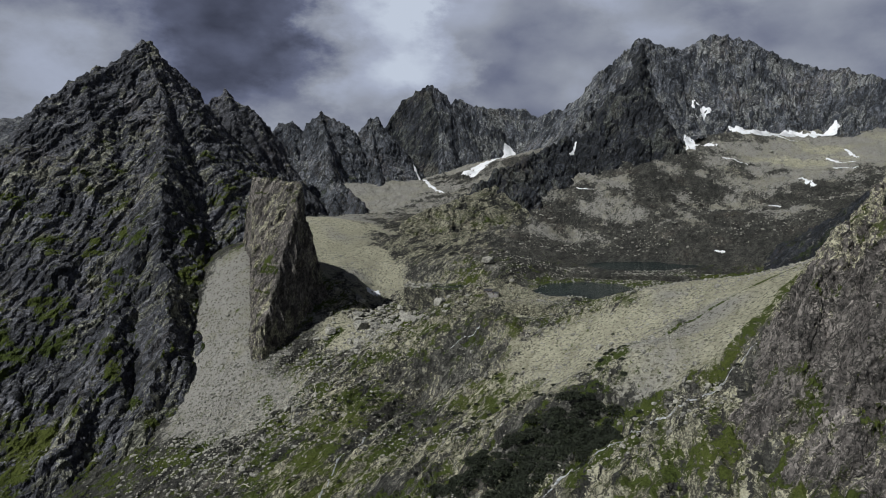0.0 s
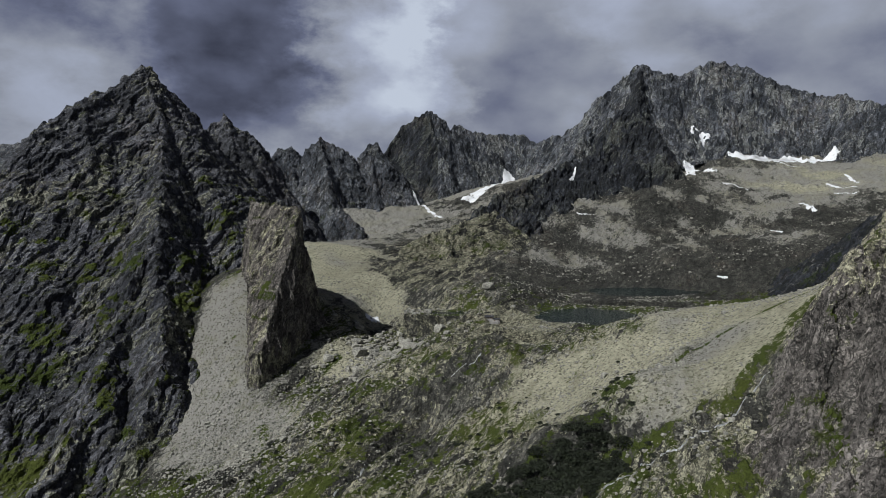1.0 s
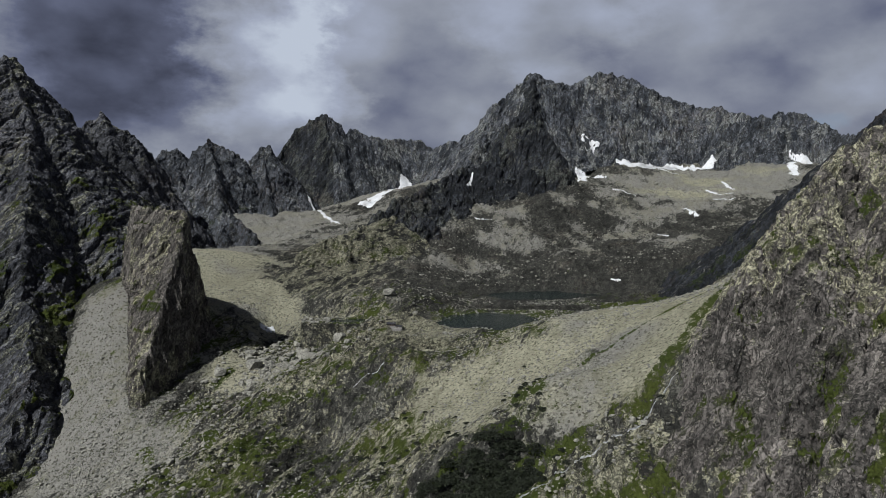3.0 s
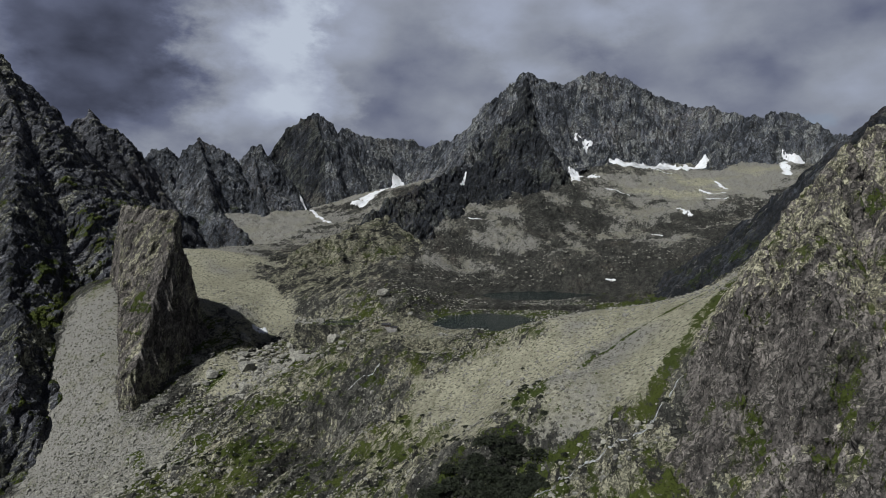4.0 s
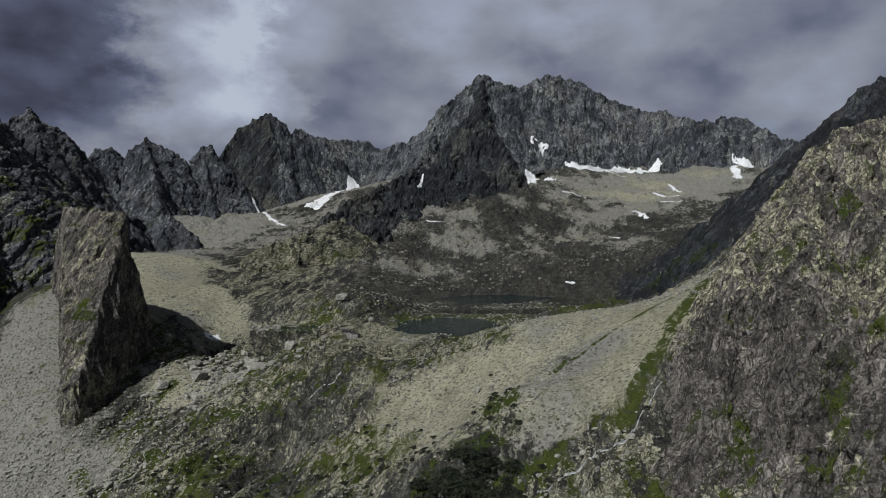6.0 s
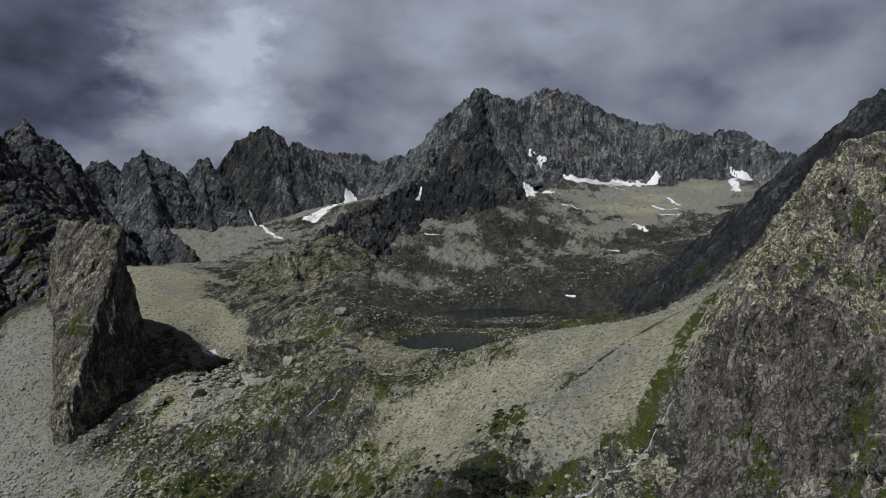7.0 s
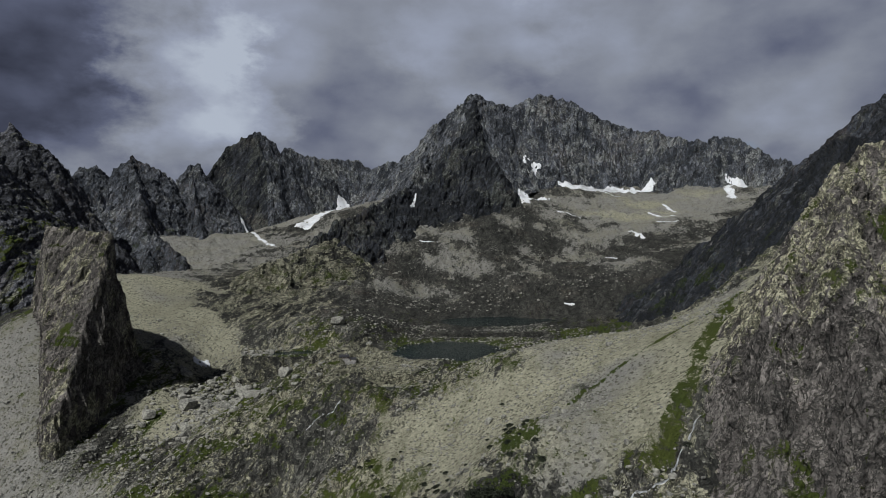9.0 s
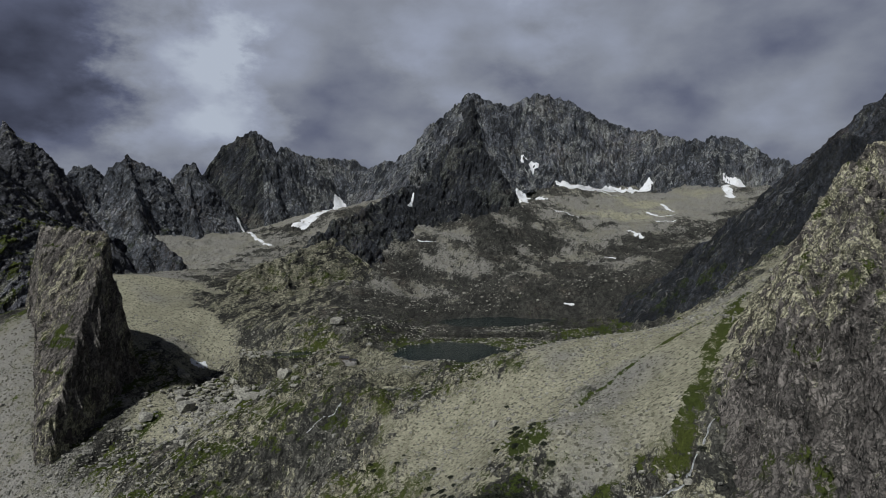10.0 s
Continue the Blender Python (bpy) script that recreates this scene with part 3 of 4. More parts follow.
def cut_block(planes, x, y):
    """A block under sloping planes: a point on each, and its fall per metre in x and y. The plane on top counts as the crest line."""
    z = np.stack([pz - fx * (x - px) - fy * (y - py) for (px, py, pz), (fx, fy) in planes])
    h = z.min(0)
    return h, np.full(x.shape, 80.0), 4000.0 * z.argmin(0) + 0.6 * x + 0.8 * y + 1200


def sawtooth(u, edge=0.12):
    """0 to 1 and back at a sharp edge: the profile of overlapping slabs."""
    f = u - np.floor(u)
    return np.where(f < 1 - edge, f / (1 - edge), (1 - f) / edge) - 0.5


def mountain(name, label, ridges, parts, step, box, material, rough, gully, turf, lichen=0.5, sink=14.0, seed=0, slabs=(0.8, 0.1, -0.55), wide=46.0, warp=9.0, chunky=1.0, skew=0.0, planes=(), teeth=9.0, shaded_stone=None, shaded_parts=(), strata=0.55, east=None):
    """A mountain whose slopes fall from its crest lines, cut by gullies and broken into slabs. Each crest line carries a part."""
    x0, x1, y0, y1 = box
    xs, ys = np.arange(x0, x1, step), np.arange(y0, y1, step)
    x, y = (a.ravel() for a in np.meshgrid(xs, ys))
    at = flat(x, y, 3.0 + seed)
    wx, wy = x + warp * fbm(at, 80.0, 3), y + warp * fbm(at + 50, 80.0, 3)
    h, d, s = ridge_field(ridges, wx, wy) if not planes else cut_block(planes, wx, wy)
    keep = h > base_height(x, y) - sink - 10
    cut = fbm(np.stack([(s + skew * d) / wide, d / (6.5 * wide), np.full_like(s, 4.0 + seed)], -1), 1.0, 5, 0.6, True)
    h = h + gully * np.clip(d / 60, 0.25, 1.0) * cut
    h = h + teeth * np.exp(-d / 16.0) * fbm(np.stack([s, np.full_like(s, 9.0 * seed), d * 0.3], -1), 26.0, 3, 0.6)
    nrm = grid_normals(x, y, h, len(xs), len(ys))
    f = grid_faces(len(xs), len(ys), keep)
    own = part_numbers(s.reshape(len(ys), len(xs)), f)
    p, f, nrm, s = compact(np.stack([x, y, h], -1), f, nrm, s)
    # slabs overlap across the face; blocks and small cracks ride on them
    q = p + 71.0 * seed
    bend = fbm(q, 60.0, 3, 0.5)
    lump = 0.7 * fbm(q * (1, 1, 0.6), 46.0, 3, 0.55, True) + 0.3 * fbm(q * (1, 1, 0.7), 4.2 * step, 2, 0.6, True)
    across = p @ np.array(slabs)
    lump = lump + strata * ((0.45 + 0.8 * bend) * sawtooth(across / 41.0 + 0.75 * bend) + 0.4 * sawtooth(across / 15.0 + 1.0 * bend))
    lean = np.stack([across, p[:, 1] - 0.3 * p[:, 0], 0.45 * p[:, 2] + 0.35 * p[:, 0]], -1) + 4.0 * bend[:, None]
    lump = lump + chunky * (0.9 * (blocks(lean / (9.0 * step))[0] - 0.5) + 0.5 * (blocks(lean / (3.6 * step))[0] - 0.5))
    p = p + nrm * (rough * lump)[:, None]
    add_to_tops(p)
    nz = nrm[:, 2] + 0.10 * lump
    soft = np.clip((nz - 0.46) / 0.3, 0, 1)
    low = np.clip((260 - p[:, 2]) / 200, 0, 1)
    cov = np.stack([turf * soft * (0.35 + 0.65 * low) * np.clip(0.6 + 0.9 * fbm(p + 11, 60.0, 3), 0, 1.2), np.clip((soft - 0.75) * 1.5, 0, 1) * (1 - turf) * 0.9,
                    np.clip(lichen + (east[1] * np.clip((p[:, 0] - east[0]) / 50, -1, 1) if east else 0) + 0.45 * fbm(p + 77, 95.0, 2), 0, 1)], -1)
    thing = tagged(new(name), label, "mountain")
    for k in sorted(set(own)):
        pv, pf, pc = compact(p, f[own == k], cov)
        kind = parts[k % 100]
        # listed parts take the granite whose colours hold cloud shade
        new(kind, mesh_from(kind, pv, pf, shaded_stone if k % 100 in shaded_parts else material, pc)).parent = thing
    return thing


LEFT_RIDGES = [
    ([(-806, 1020, 142), (-756, 1080, 180), (-719, 1150, 219), (-699, 1180, 252), (-692, 1230, 303), (-678, 1260, 319), (-652, 1300, 351), (-633, 1350, 381), (-612, 1390, 414), (-588, 1420, 442), (-561, 1440, 410), (-548, 1470, 386), (-525, 1510, 345), (-507, 1560, 306)], 1.4, 1.36, 900),
    ([(-588, 1420, 442), (-516, 1320, 299), (-447, 1120, 140), (-420, 1050, 61), (-367, 1000, -33), (-309, 930, -89)], 1.55, 1.5, 900),
    ([(-652, 1300, 351), (-593, 1200, 220), (-589, 1100, 92), (-579, 980, -29), (-555, 880, -113)], 1.7, 1.5, 900),
    ([(-447, 1120, 140), (-455, 1030, 29), (-456, 920, -63), (-470, 840, -143), (-479, 790, -208)], 1.6, 1.5, 900),
    ([(-692, 1230, 303), (-682, 1130, 181), (-697, 1020, 56)], 1.7, 1.5, 900),
    ([(-611, 1340, 290), (-548, 1200, 153), (-529, 1100, 47)], 1.6, 1.5, 600),
    ([(-548, 1470, 386), (-467, 1380, 229), (-410, 1280, 143)], 1.5, 1.5, 900),
    ([(-420, 1050, 61), (-365, 930, -42), (-372, 850, -129), (-414, 800, -197)], 1.7, 1.6, 900),
]
HORN_RIDGES = [
    ([(-532, 1600, 335), (-518, 1630, 357), (-499, 1641, 376), (-483, 1650, 357), (-464, 1660, 335), (-447, 1670, 328), (-433, 1690, 315), (-428, 1720, 276), (-419, 1740, 247)], 2.2, 1.7, 900),
    ([(-499, 1641, 376), (-447, 1560, 238), (-395, 1450, 146)], 2.2, 2.2, 600),
    ([(-433, 1690, 315), (-400, 1620, 203), (-380, 1560, 151)], 2.3, 2.3, 600),
]
TOWER_RIDGES = [
    ([(-511, 2080, 281), (-499, 2120, 335), (-479, 2120, 343), (-444, 2130, 331), (-424, 2140, 311), (-397, 2150, 349), (-366, 2150, 364), (-332, 2150, 349), (-296, 2160, 326), (-265, 2190, 304), (-245, 2210, 320), (-228, 2222, 357), (-207, 2222, 359), (-200, 2240, 322), (-172, 2300, 312)], 2.0, 1.3, 700),
    ([(-366, 2150, 364), (-310, 1950, 211), (-262, 1800, 128), (-231, 1680, 73)], 1.7, 1.7, 600),
    ([(-479, 2120, 343), (-459, 2020, 197), (-425, 1930, 103)], 1.7, 1.7, 600),
    ([(-228, 2222, 357), (-198, 2080, 215), (-173, 1980, 133), (-172, 1880, 82)], 1.8, 1.8, 600),
    ([(-338, 1820, 175), (-280, 1760, 165), (-225, 1720, 144), (-189, 1660, 98)], 1.5, 1.5, 600),
    ([(-285, 1790, 175), (-264, 1700, 123), (-246, 1630, 81)], 1.5, 1.5, 600),
]
MIDDLE_RIDGES = [
    ([(-196, 2370, 326), (-167, 2410, 385), (-139, 2430, 435), (-100, 2440, 466), (-52, 2451, 490), (-17, 2460, 480), (16, 2480, 448)], 1.6, 2.3, 600),
    ([(44, 2500, 454), (92, 2520, 437), (158, 2550, 424), (238, 2580, 425), (300, 2590, 420), (339, 2570, 394), (380, 2540, 401), (426, 2480, 405)], 1.6, 1.9, 600),
    ([(-52, 2451, 490), (-8, 2380, 345), (2, 2290, 202)], 1.9, 1.9, 500),
    ([(238, 2580, 425), (195, 2520, 317), (131, 2450, 245)], 1.7, 1.7, 500),
]
GREAT_RIDGES = [
    ([(355, 2540, 401), (424, 2470, 404), (472, 2420, 462), (514, 2400, 510), (556, 2380, 549), (606, 2360, 595), (655, 2352, 624), (708, 2360, 610), (758, 2370, 593), (817, 2380, 604), (876, 2390, 634), (953, 2394, 646), (1027, 2390, 621), (1091, 2360, 575), (1151, 2330, 545), (1210, 2300, 520), (1261, 2260, 514), (1321, 2240, 490), (1365, 2200, 462)], 1.3, 1.75, 700),
    ([(1271, 2200, 487), (1328, 2150, 471), (1365, 2100, 458), (1388, 2090, 478), (1465, 2071, 469), (1492, 2000, 417), (1497, 1900, 375), (1484, 1750, 325)], 1.3, 1.9, 700),
    ([(655, 2352, 624), (606, 2220, 492), (572, 2130, 432), (540, 2080, 466), (464, 2030, 393), (431, 1960, 297), (363, 1840, 150), (317, 1740, 74)], 1.9, 1.9, 500),
    ([(431, 1960, 297), (332, 1930, 280), (225, 1800, 222), (125, 1659, 183), (78, 1600, 145), (38, 1540, 112)], 1.5, 2.0, 500),
    ([(540, 2080, 466), (608, 2010, 371), (634, 1930, 241), (641, 1830, 135)], 2.0, 1.9, 500),
    ([(953, 2394, 646), (905, 2310, 506), (908, 2220, 389)], 1.6, 1.6, 500),
    ([(1261, 2260, 514), (1241, 2180, 419), (1209, 2090, 326)], 1.5, 1.5, 500),
    ([(556, 2380, 549), (442, 2260, 380), (382, 2120, 300)], 1.5, 1.5, 500),
    ([(1091, 2360, 575), (1076, 2290, 470), (1068, 2210, 370)], 1.6, 1.6, 500),
    ([(817, 2380, 604), (778, 2310, 490), (770, 2230, 390)], 1.6, 1.6, 500),
]
KNOLL_RIDGES = [
    ([(126, 1640, 151), (58, 1560, 132), (-5, 1496, 112), (-57, 1440, 92), (-94, 1380, 54), (-119, 1310, -2)], 0.95, 1.05, 300),
    ([(-5, 1496, 112), (18, 1420, 60), (29, 1370, 14)], 0.8, 0.8, 300),
    ([(-57, 1440, 92), (-51, 1370, 30), (-42, 1320, -24)], 0.8, 0.8, 300),
]
FAR_RIDGES = [
    ([(962, 960, 422), (908, 1000, 374), (886, 1013, 361), (867, 1032, 328), (859, 1060, 299), (855, 1090, 289), (854, 1130, 274), (837, 1220, 208), (793, 1330, 134)], 1.2, 1.0, 900),
    ([(787, 980, 257), (724, 1010, 181), (672, 1060, 147), (649, 1180, 97), (600, 1290, 30)], 1.0, 0.8, 600),
]
FIN_PLANES = [((-214, 1040, 157), (-1.1, -1.45)), ((-214, 1040, 157), (8.0, -3.3)), ((-300, 1115, 163), (-11.0, -3.9)), ((-214, 1040, 157), (2.2, 2.45)), ((-238, 922, -48), (0.4, -5.0))]
CRAG_RIDGES = [
    ([(188, 392, 20), (205, 415, 66), (245, 452, 112), (300, 508, 138), (355, 552, 165), (415, 605, 190), (440, 610, 214), (470, 615, 232), (540, 645, 243), (650, 700, 262), (780, 760, 300)], 1.9, 1.1, 900),
    ([(186, 345, 0), (216, 366, 58), (257, 395, 107), (275, 430, 132), (320, 490, 150), (366, 534, 190), (440, 562, 224), (540, 600, 258), (660, 630, 290)], 1.6, 1.1, 900),
    ([(190, 300, -20), (225, 325, 50), (280, 355, 106), (340, 400, 145), (373, 485, 165)], 1.4, 1.2, 900),
    ([(190, 300, -20), (225, 320, 45), (300, 350, 110), (380, 380, 165), (500, 420, 235), (650, 470, 300)], 1.4, 1.1, 900),
    ([(180, 220, -60), (235, 245, 20), (300, 270, 85), (380, 290, 150), (520, 320, 240)], 1.4, 1.1, 900),
]
DISTANT_RIDGES = [
    ([(-2421, 3600, 397), (-2245, 3600, 474), (-2143, 3600, 491), (-2073, 3600, 468), (-1962, 3600, 397)], 0.7, 0.7, 900),
]

mountain("mountain_peak", "sharp dark granite peak with grassy ledges and a long crest", LEFT_RIDGES, ("crest", "buttress", "rib", "buttress", "rib", "rib", "rib", "buttress"),
         2.4, (-1000, -230, 640, 1680), M_LEFT, 5.0, 9.0, 0.55, 0.4, seed=1, slabs=(0.83, 0.1, -0.55), chunky=0.75, skew=0.6, wide=52.0, strata=1.6)
mountain("mountain_peak", "small pointed granite horn behind the dark peak", HORN_RIDGES, ("crest", "buttress", "rib"),
         3.2, (-720, -250, 1380, 1860), M_LEFT, 6.0, 10.0, 0.1, 0.3, seed=2)
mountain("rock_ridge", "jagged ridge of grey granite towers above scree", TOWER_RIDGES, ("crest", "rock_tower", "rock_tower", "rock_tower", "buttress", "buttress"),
         3.2, (-700, -40, 1540, 2420), M_HAZED, 6.0, 16.0, 0.4, 0.25, seed=3, wide=42.0, chunky=1.1, teeth=15.0)
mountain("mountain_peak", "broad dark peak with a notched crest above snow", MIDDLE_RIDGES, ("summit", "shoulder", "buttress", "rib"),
         3.6, (-360, 520, 2150, 2780), M_HAZED, 5.0, 16.0, 0.15, 0.5, seed=4, wide=60.0, chunky=0.8, shaded_stone=M_SHADED, shaded_parts=(0, 2))
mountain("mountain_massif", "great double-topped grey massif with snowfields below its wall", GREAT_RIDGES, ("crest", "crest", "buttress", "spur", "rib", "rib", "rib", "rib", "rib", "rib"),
         3.6, (-60, 1750, 1440, 2700), M_HAZED, 6.5, 30.0, 0.12, 0.45, seed=5, wide=90.0, chunky=0.9, strata=1.0, shaded_stone=M_SHADED, shaded_parts=(2, 3, 4))
mountain("rocky_knoll", "rounded rocky knoll with turf and pale slabs", KNOLL_RIDGES, ("crest", "rib", "rib"),
         2.6, (-330, 260, 1200, 1720), M_GROUND, 4.5, 4.0, 0.28, 0.95, sink=20, seed=6, teeth=3.0)
mountain("mountain_ridge", "cloud-shaded slabby mountain slope beyond the moraine", FAR_RIDGES, ("crest", "slab"),
         3.6, (380, 1400, 700, 1520), M_SHADED, 5.5, 6.0, 0.3, 0.1, seed=7, strata=1.2)
mountain("rock_fin", "leaning granite fin with a sheer shaded face", (), ("face", "face", "flank", "flank", "foot"),
         1.6, (-370, -120, 860, 1200), M_NEAR, 5.0, 5.0, 0.95, 0.45, seed=8, warp=7.0, planes=FIN_PLANES, teeth=0.0)
mountain("rock_crag", "steep lichened granite crag with grass ledges", CRAG_RIDGES, ("rib", "rib", "rib", "rib", "rib"),
         1.25, (120, 760, 180, 860), M_NEAR, 4.6, 5.0, 0.48, 0.5, seed=9, slabs=(0.8, 0.1, -0.6), teeth=5.0, strata=0.9, east=(262, 0.2))
mountain("distant_mountain", "distant blue mountain far beyond the valley", DISTANT_RIDGES, ("crest",), 25.0, (-3300, -1300, 3000, 4200), M_HAZED, 12.0, 20.0, 0.2, seed=10)


# ---- snow ----
def tops_at(x, y):
    fx, fy = np.clip((x - RX) / RSTEP - 0.5, 1, 557), np.clip((y - RY) / RSTEP - 0.5, 1, 517)
    ix, iy = fx.astype(int), fy.astype(int)
    u, v = fx - ix, fy - iy
    return (TOPS[iy, ix] * (1 - u) + TOPS[iy, ix + 1] * u) * (1 - v) + (TOPS[iy + 1, ix] * (1 - u) + TOPS[iy + 1, ix + 1] * u) * v


def snow_patch(line, half, label, rise=1.6):
    """Old snow along a line on the land, with a ragged rim that dips into the rubble."""
    line = np.array(line, float)
    step = min(3.0, half / 3)
    xs = np.arange(line[:, 0].min() - 2 * half, line[:, 0].max() + 2 * half, step)
    ys = np.arange(line[:, 1].min() - 2 * half, line[:, 1].max() + 2 * half, step)
    x, y = (a.ravel() for a in np.meshgrid(xs, ys))
    e = line_distance(line, x, y) / half + 0.55 * fbm(flat(x, y, 2.0), 2.8 * half, 4, 0.62) + 0.3 * fbm(flat(x, y, 7.0), 0.9 * half, 3, 0.6)
    z = (tops_at(x, y) + tops_at(x + 5, y) + tops_at(x - 5, y) + tops_at(x, y + 5) + tops_at(x, y - 5)) / 5 + rise - np.clip(e - 0.75, 0, 1) * 14
    f = grid_faces(len(xs), len(ys))
    f = f[(e[f] < 1.0).all(1)]
    if len(f):
        v, f = compact(np.stack([x, y, z], -1), f)
        tagged(new("snow_patch", mesh_from("snow_patch", v, f, M_SNOW, smooth=True)), label, "snow", group="snow patches")


FIELD, STRIP, SPOT = "long white snowfield lying below the rock wall", "narrow strip of old snow in a rocky hollow", "small patch of old snow among rubble"
for line, half, label in (
    ([(885, 2165), (966, 2160), (1060, 2143), (1125, 2128), (1175, 2122)], 16, FIELD), ([(950, 2160), (1060, 2145)], 14, FIELD), ([(1125, 2155), (1100, 2110)], 12, STRIP), ([(800, 2225), (828, 2228)], 17, SPOT),
    ([(735, 2110), (722, 2050)], 17, STRIP), ([(730, 2085), (794, 2078)], 15, STRIP), ([(765, 1925), (804, 1872)], 6, STRIP),
    ([(997, 2126), (1037, 2077)], 6, STRIP), ([(876, 1730), (872, 1660)], 9, SPOT), ([(1030, 1895), (1066, 1826)], 7, STRIP), ([(982, 1770), (1016, 1738)], 7, STRIP),
    ([(1108, 1950), (1095, 1870)], 6, STRIP), ([(757, 1625), (769, 1600)], 5, SPOT), ([(1360, 2008), (1380, 1984), (1420, 1962)], 11, STRIP), ([(1345, 1975), (1290, 1880)], 13, STRIP),
    ([(235, 2470), (200, 2330), (165, 2230), (114, 2166), (80, 2080)], 24, "white snow tongue filling the couloir to the pass"), 
    ([(-88, 2178), (-42, 2030), (0, 1900)], 7, STRIP), ([(362, 1935), (340, 1890)], 4, "thin snow strip in a steep gully"), ([(336, 1765), (368, 1727)], 4, STRIP),
    ([(-122, 1158), (-110, 1166)], 8, "small snow patch at the foot of the scree"), ([(534, 1364), (545, 1357)], 5, SPOT), ([(56, 1269), (68, 1274)], 5, SPOT), ([(-358, 1890), (-334, 1850)], 6, SPOT),
):
    snow_patch(line, half * (1.0 if half > 12 else 0.8), label, 2.4 if label == FIELD else 1.6)


# ---- water and footpath on the ground ----
M_FOAM = plain_material("white_water", (0.10, 0.105, 0.105), (0.42, 0.44, 0.45), 2.5, 0.3)
M_PATH = plain_material("trodden_gravel", (0.20, 0.19, 0.155), (0.33, 0.32, 0.26), 1.0, 0.95)


def ribbon(name, line, half, material, label, category, wander=3.0, rise=0.35):
    """A strip laid over the ground along a line, winding a little and changing in width."""
    line = np.array(line, float)
    seg = np.r_[0, np.cumsum(np.linalg.norm(np.diff(line, axis=0), axis=1))]
    s = np.arange(0, seg[-1], 2.0)
    c = np.stack([np.interp(s, seg, line[:, 0]), np.interp(s, seg, line[:, 1])], -1)
    side = np.gradient(c, axis=0)[:, ::-1] * (1, -1)
    side /= np.linalg.norm(side, axis=1)[:, None]
    c = c + side * (wander * fbm(np.stack([s, 0 * s + line[0, 0], 0 * s], -1), 30.0, 3))[:, None]
    w = half * (1 + 0.6 * fbm(np.stack([s, 0 * s, 0 * s + 9], -1), 12.0, 3))
    rows = [c + side * (k * w)[:, None] for k in (-1, -0.4, 0.4, 1)]
    v = np.concatenate([np.c_[r, ground_height(r[:, 0], r[:, 1]) + (rise if 0 < k < 3 else -0.3)] for k, r in enumerate(rows)])
    n = len(s)
    f = [(k * n + i, k * n + i + 1, (k + 1) * n + i + 1, (k + 1) * n + i) for k in range(3) for i in range(n - 1)]
    return tagged(new(name, mesh_from(name, v, f, material, smooth=True)), label, category, kind="structure")


ribbon("stream", [(219, 484), (200, 467), (183, 456), (154, 464), (136, 473), (108, 468), (74, 440), (40, 400)], 1.1, M_FOAM, "white mountain stream over stones", "stream")
ribbon("waterfall", [(-78, 694), (-96, 640), (-103, 567), (-110, 500)], 0.9, M_FOAM, "thin white waterfall over slabs", "waterfall")
ribbon("waterfall", [(45, 845), (38, 838), (20, 832), (8, 828)], 0.5, M_FOAM, "thin white waterfall below the tarn", "waterfall")
ribbon("footpath", [(-100, 880), (-145, 845), (-159, 790), (-195, 775), (-226, 747), (-200, 715), (-231, 677), (-180, 625)], 0.55, M_PATH, "pale trodden footpath winding through rubble", "footpath", 6.0)
ribbon("footpath", [(60, 955), (40, 925), (0, 900), (-30, 870), (-60, 850), (-100, 880)], 0.4, M_PATH, "pale trodden footpath up to the hut", "footpath", 6.0)


# ---- boulders ----
M_STONE = plain_material("boulder_granite", (0.085, 0.084, 0.08), (0.33, 0.325, 0.28), 2.0, 0.92)
rng = np.random.RandomState(21)
ICO_V = []
_bm = bmesh.new()
bmesh.ops.create_icosphere(_bm, subdivisions=1, radius=1.0)
ICO_V, ICO_F = np.array([v.co[:] for v in _bm.verts]), np.array([[v.index for v in f.verts] for f in _bm.faces])
_bm.free()


def stones(cx, cy, size):
    """Angular stones, one at each place, set into the ground."""
    n = len(cx)
    shape = ICO_V[None] * (0.7 + 0.6 * rng.rand(n, len(ICO_V), 1))
    shape = np.clip(shape, -0.85, 0.85) * (0.65 + 0.8 * rng.rand(n, 1, 3))
    a = rng.rand(n) * 6.283
    ca, sa = np.cos(a)[:, None], np.sin(a)[:, None]
    shape = np.stack([shape[..., 0] * ca - shape[..., 1] * sa, shape[..., 0] * sa + shape[..., 1] * ca, shape[..., 2] * 0.75], -1) * size[:, None, None]
    z = ground_height(cx, cy) + 0.25 * size
    v = shape + np.stack([cx, cy, z], -1)[:, None]
    return v, ICO_F


def stone_heap(name, label, places, sizes):
    v, f = stones(places[:, 0], places[:, 1], sizes)
    fs = (f[None] + (np.arange(len(v)) * len(ICO_V))[:, None, None]).reshape(-1, 3)
    tagged(new(name, mesh_from(name, v.reshape(-1, 3), fs, M_STONE)), label, "stones", kind="stuff")


# rubble all over the valley, thicker in clusters
c = np.c_[rng.uniform(-340, 460, 26000), rng.uniform(430, 1250, 26000)]
c = c[fbm(flat(c[:, 0], c[:, 1], 40.0), 110.0, 4, 0.6) + 0.5 * rng.rand(len(c)) > 0.22]
stone_heap("rubble", "grey stones scattered over the valley", c, np.exp(rng.normal(-0.25, 0.45, len(c))))
c = np.c_[rng.normal(-92, 36, 800), rng.normal(1030, 62, 800)]
stone_heap("boulder_field", "angular grey boulders piled below the fin", c, np.exp(rng.normal(0.6, 0.6, len(c))))
c = np.c_[rng.normal(-235, 60, 3600), rng.normal(810, 75, 3600)]
stone_heap("boulder_field", "grey blocks strewn over the debris cone", c, np.exp(rng.normal(0.1, 0.45, len(c))))

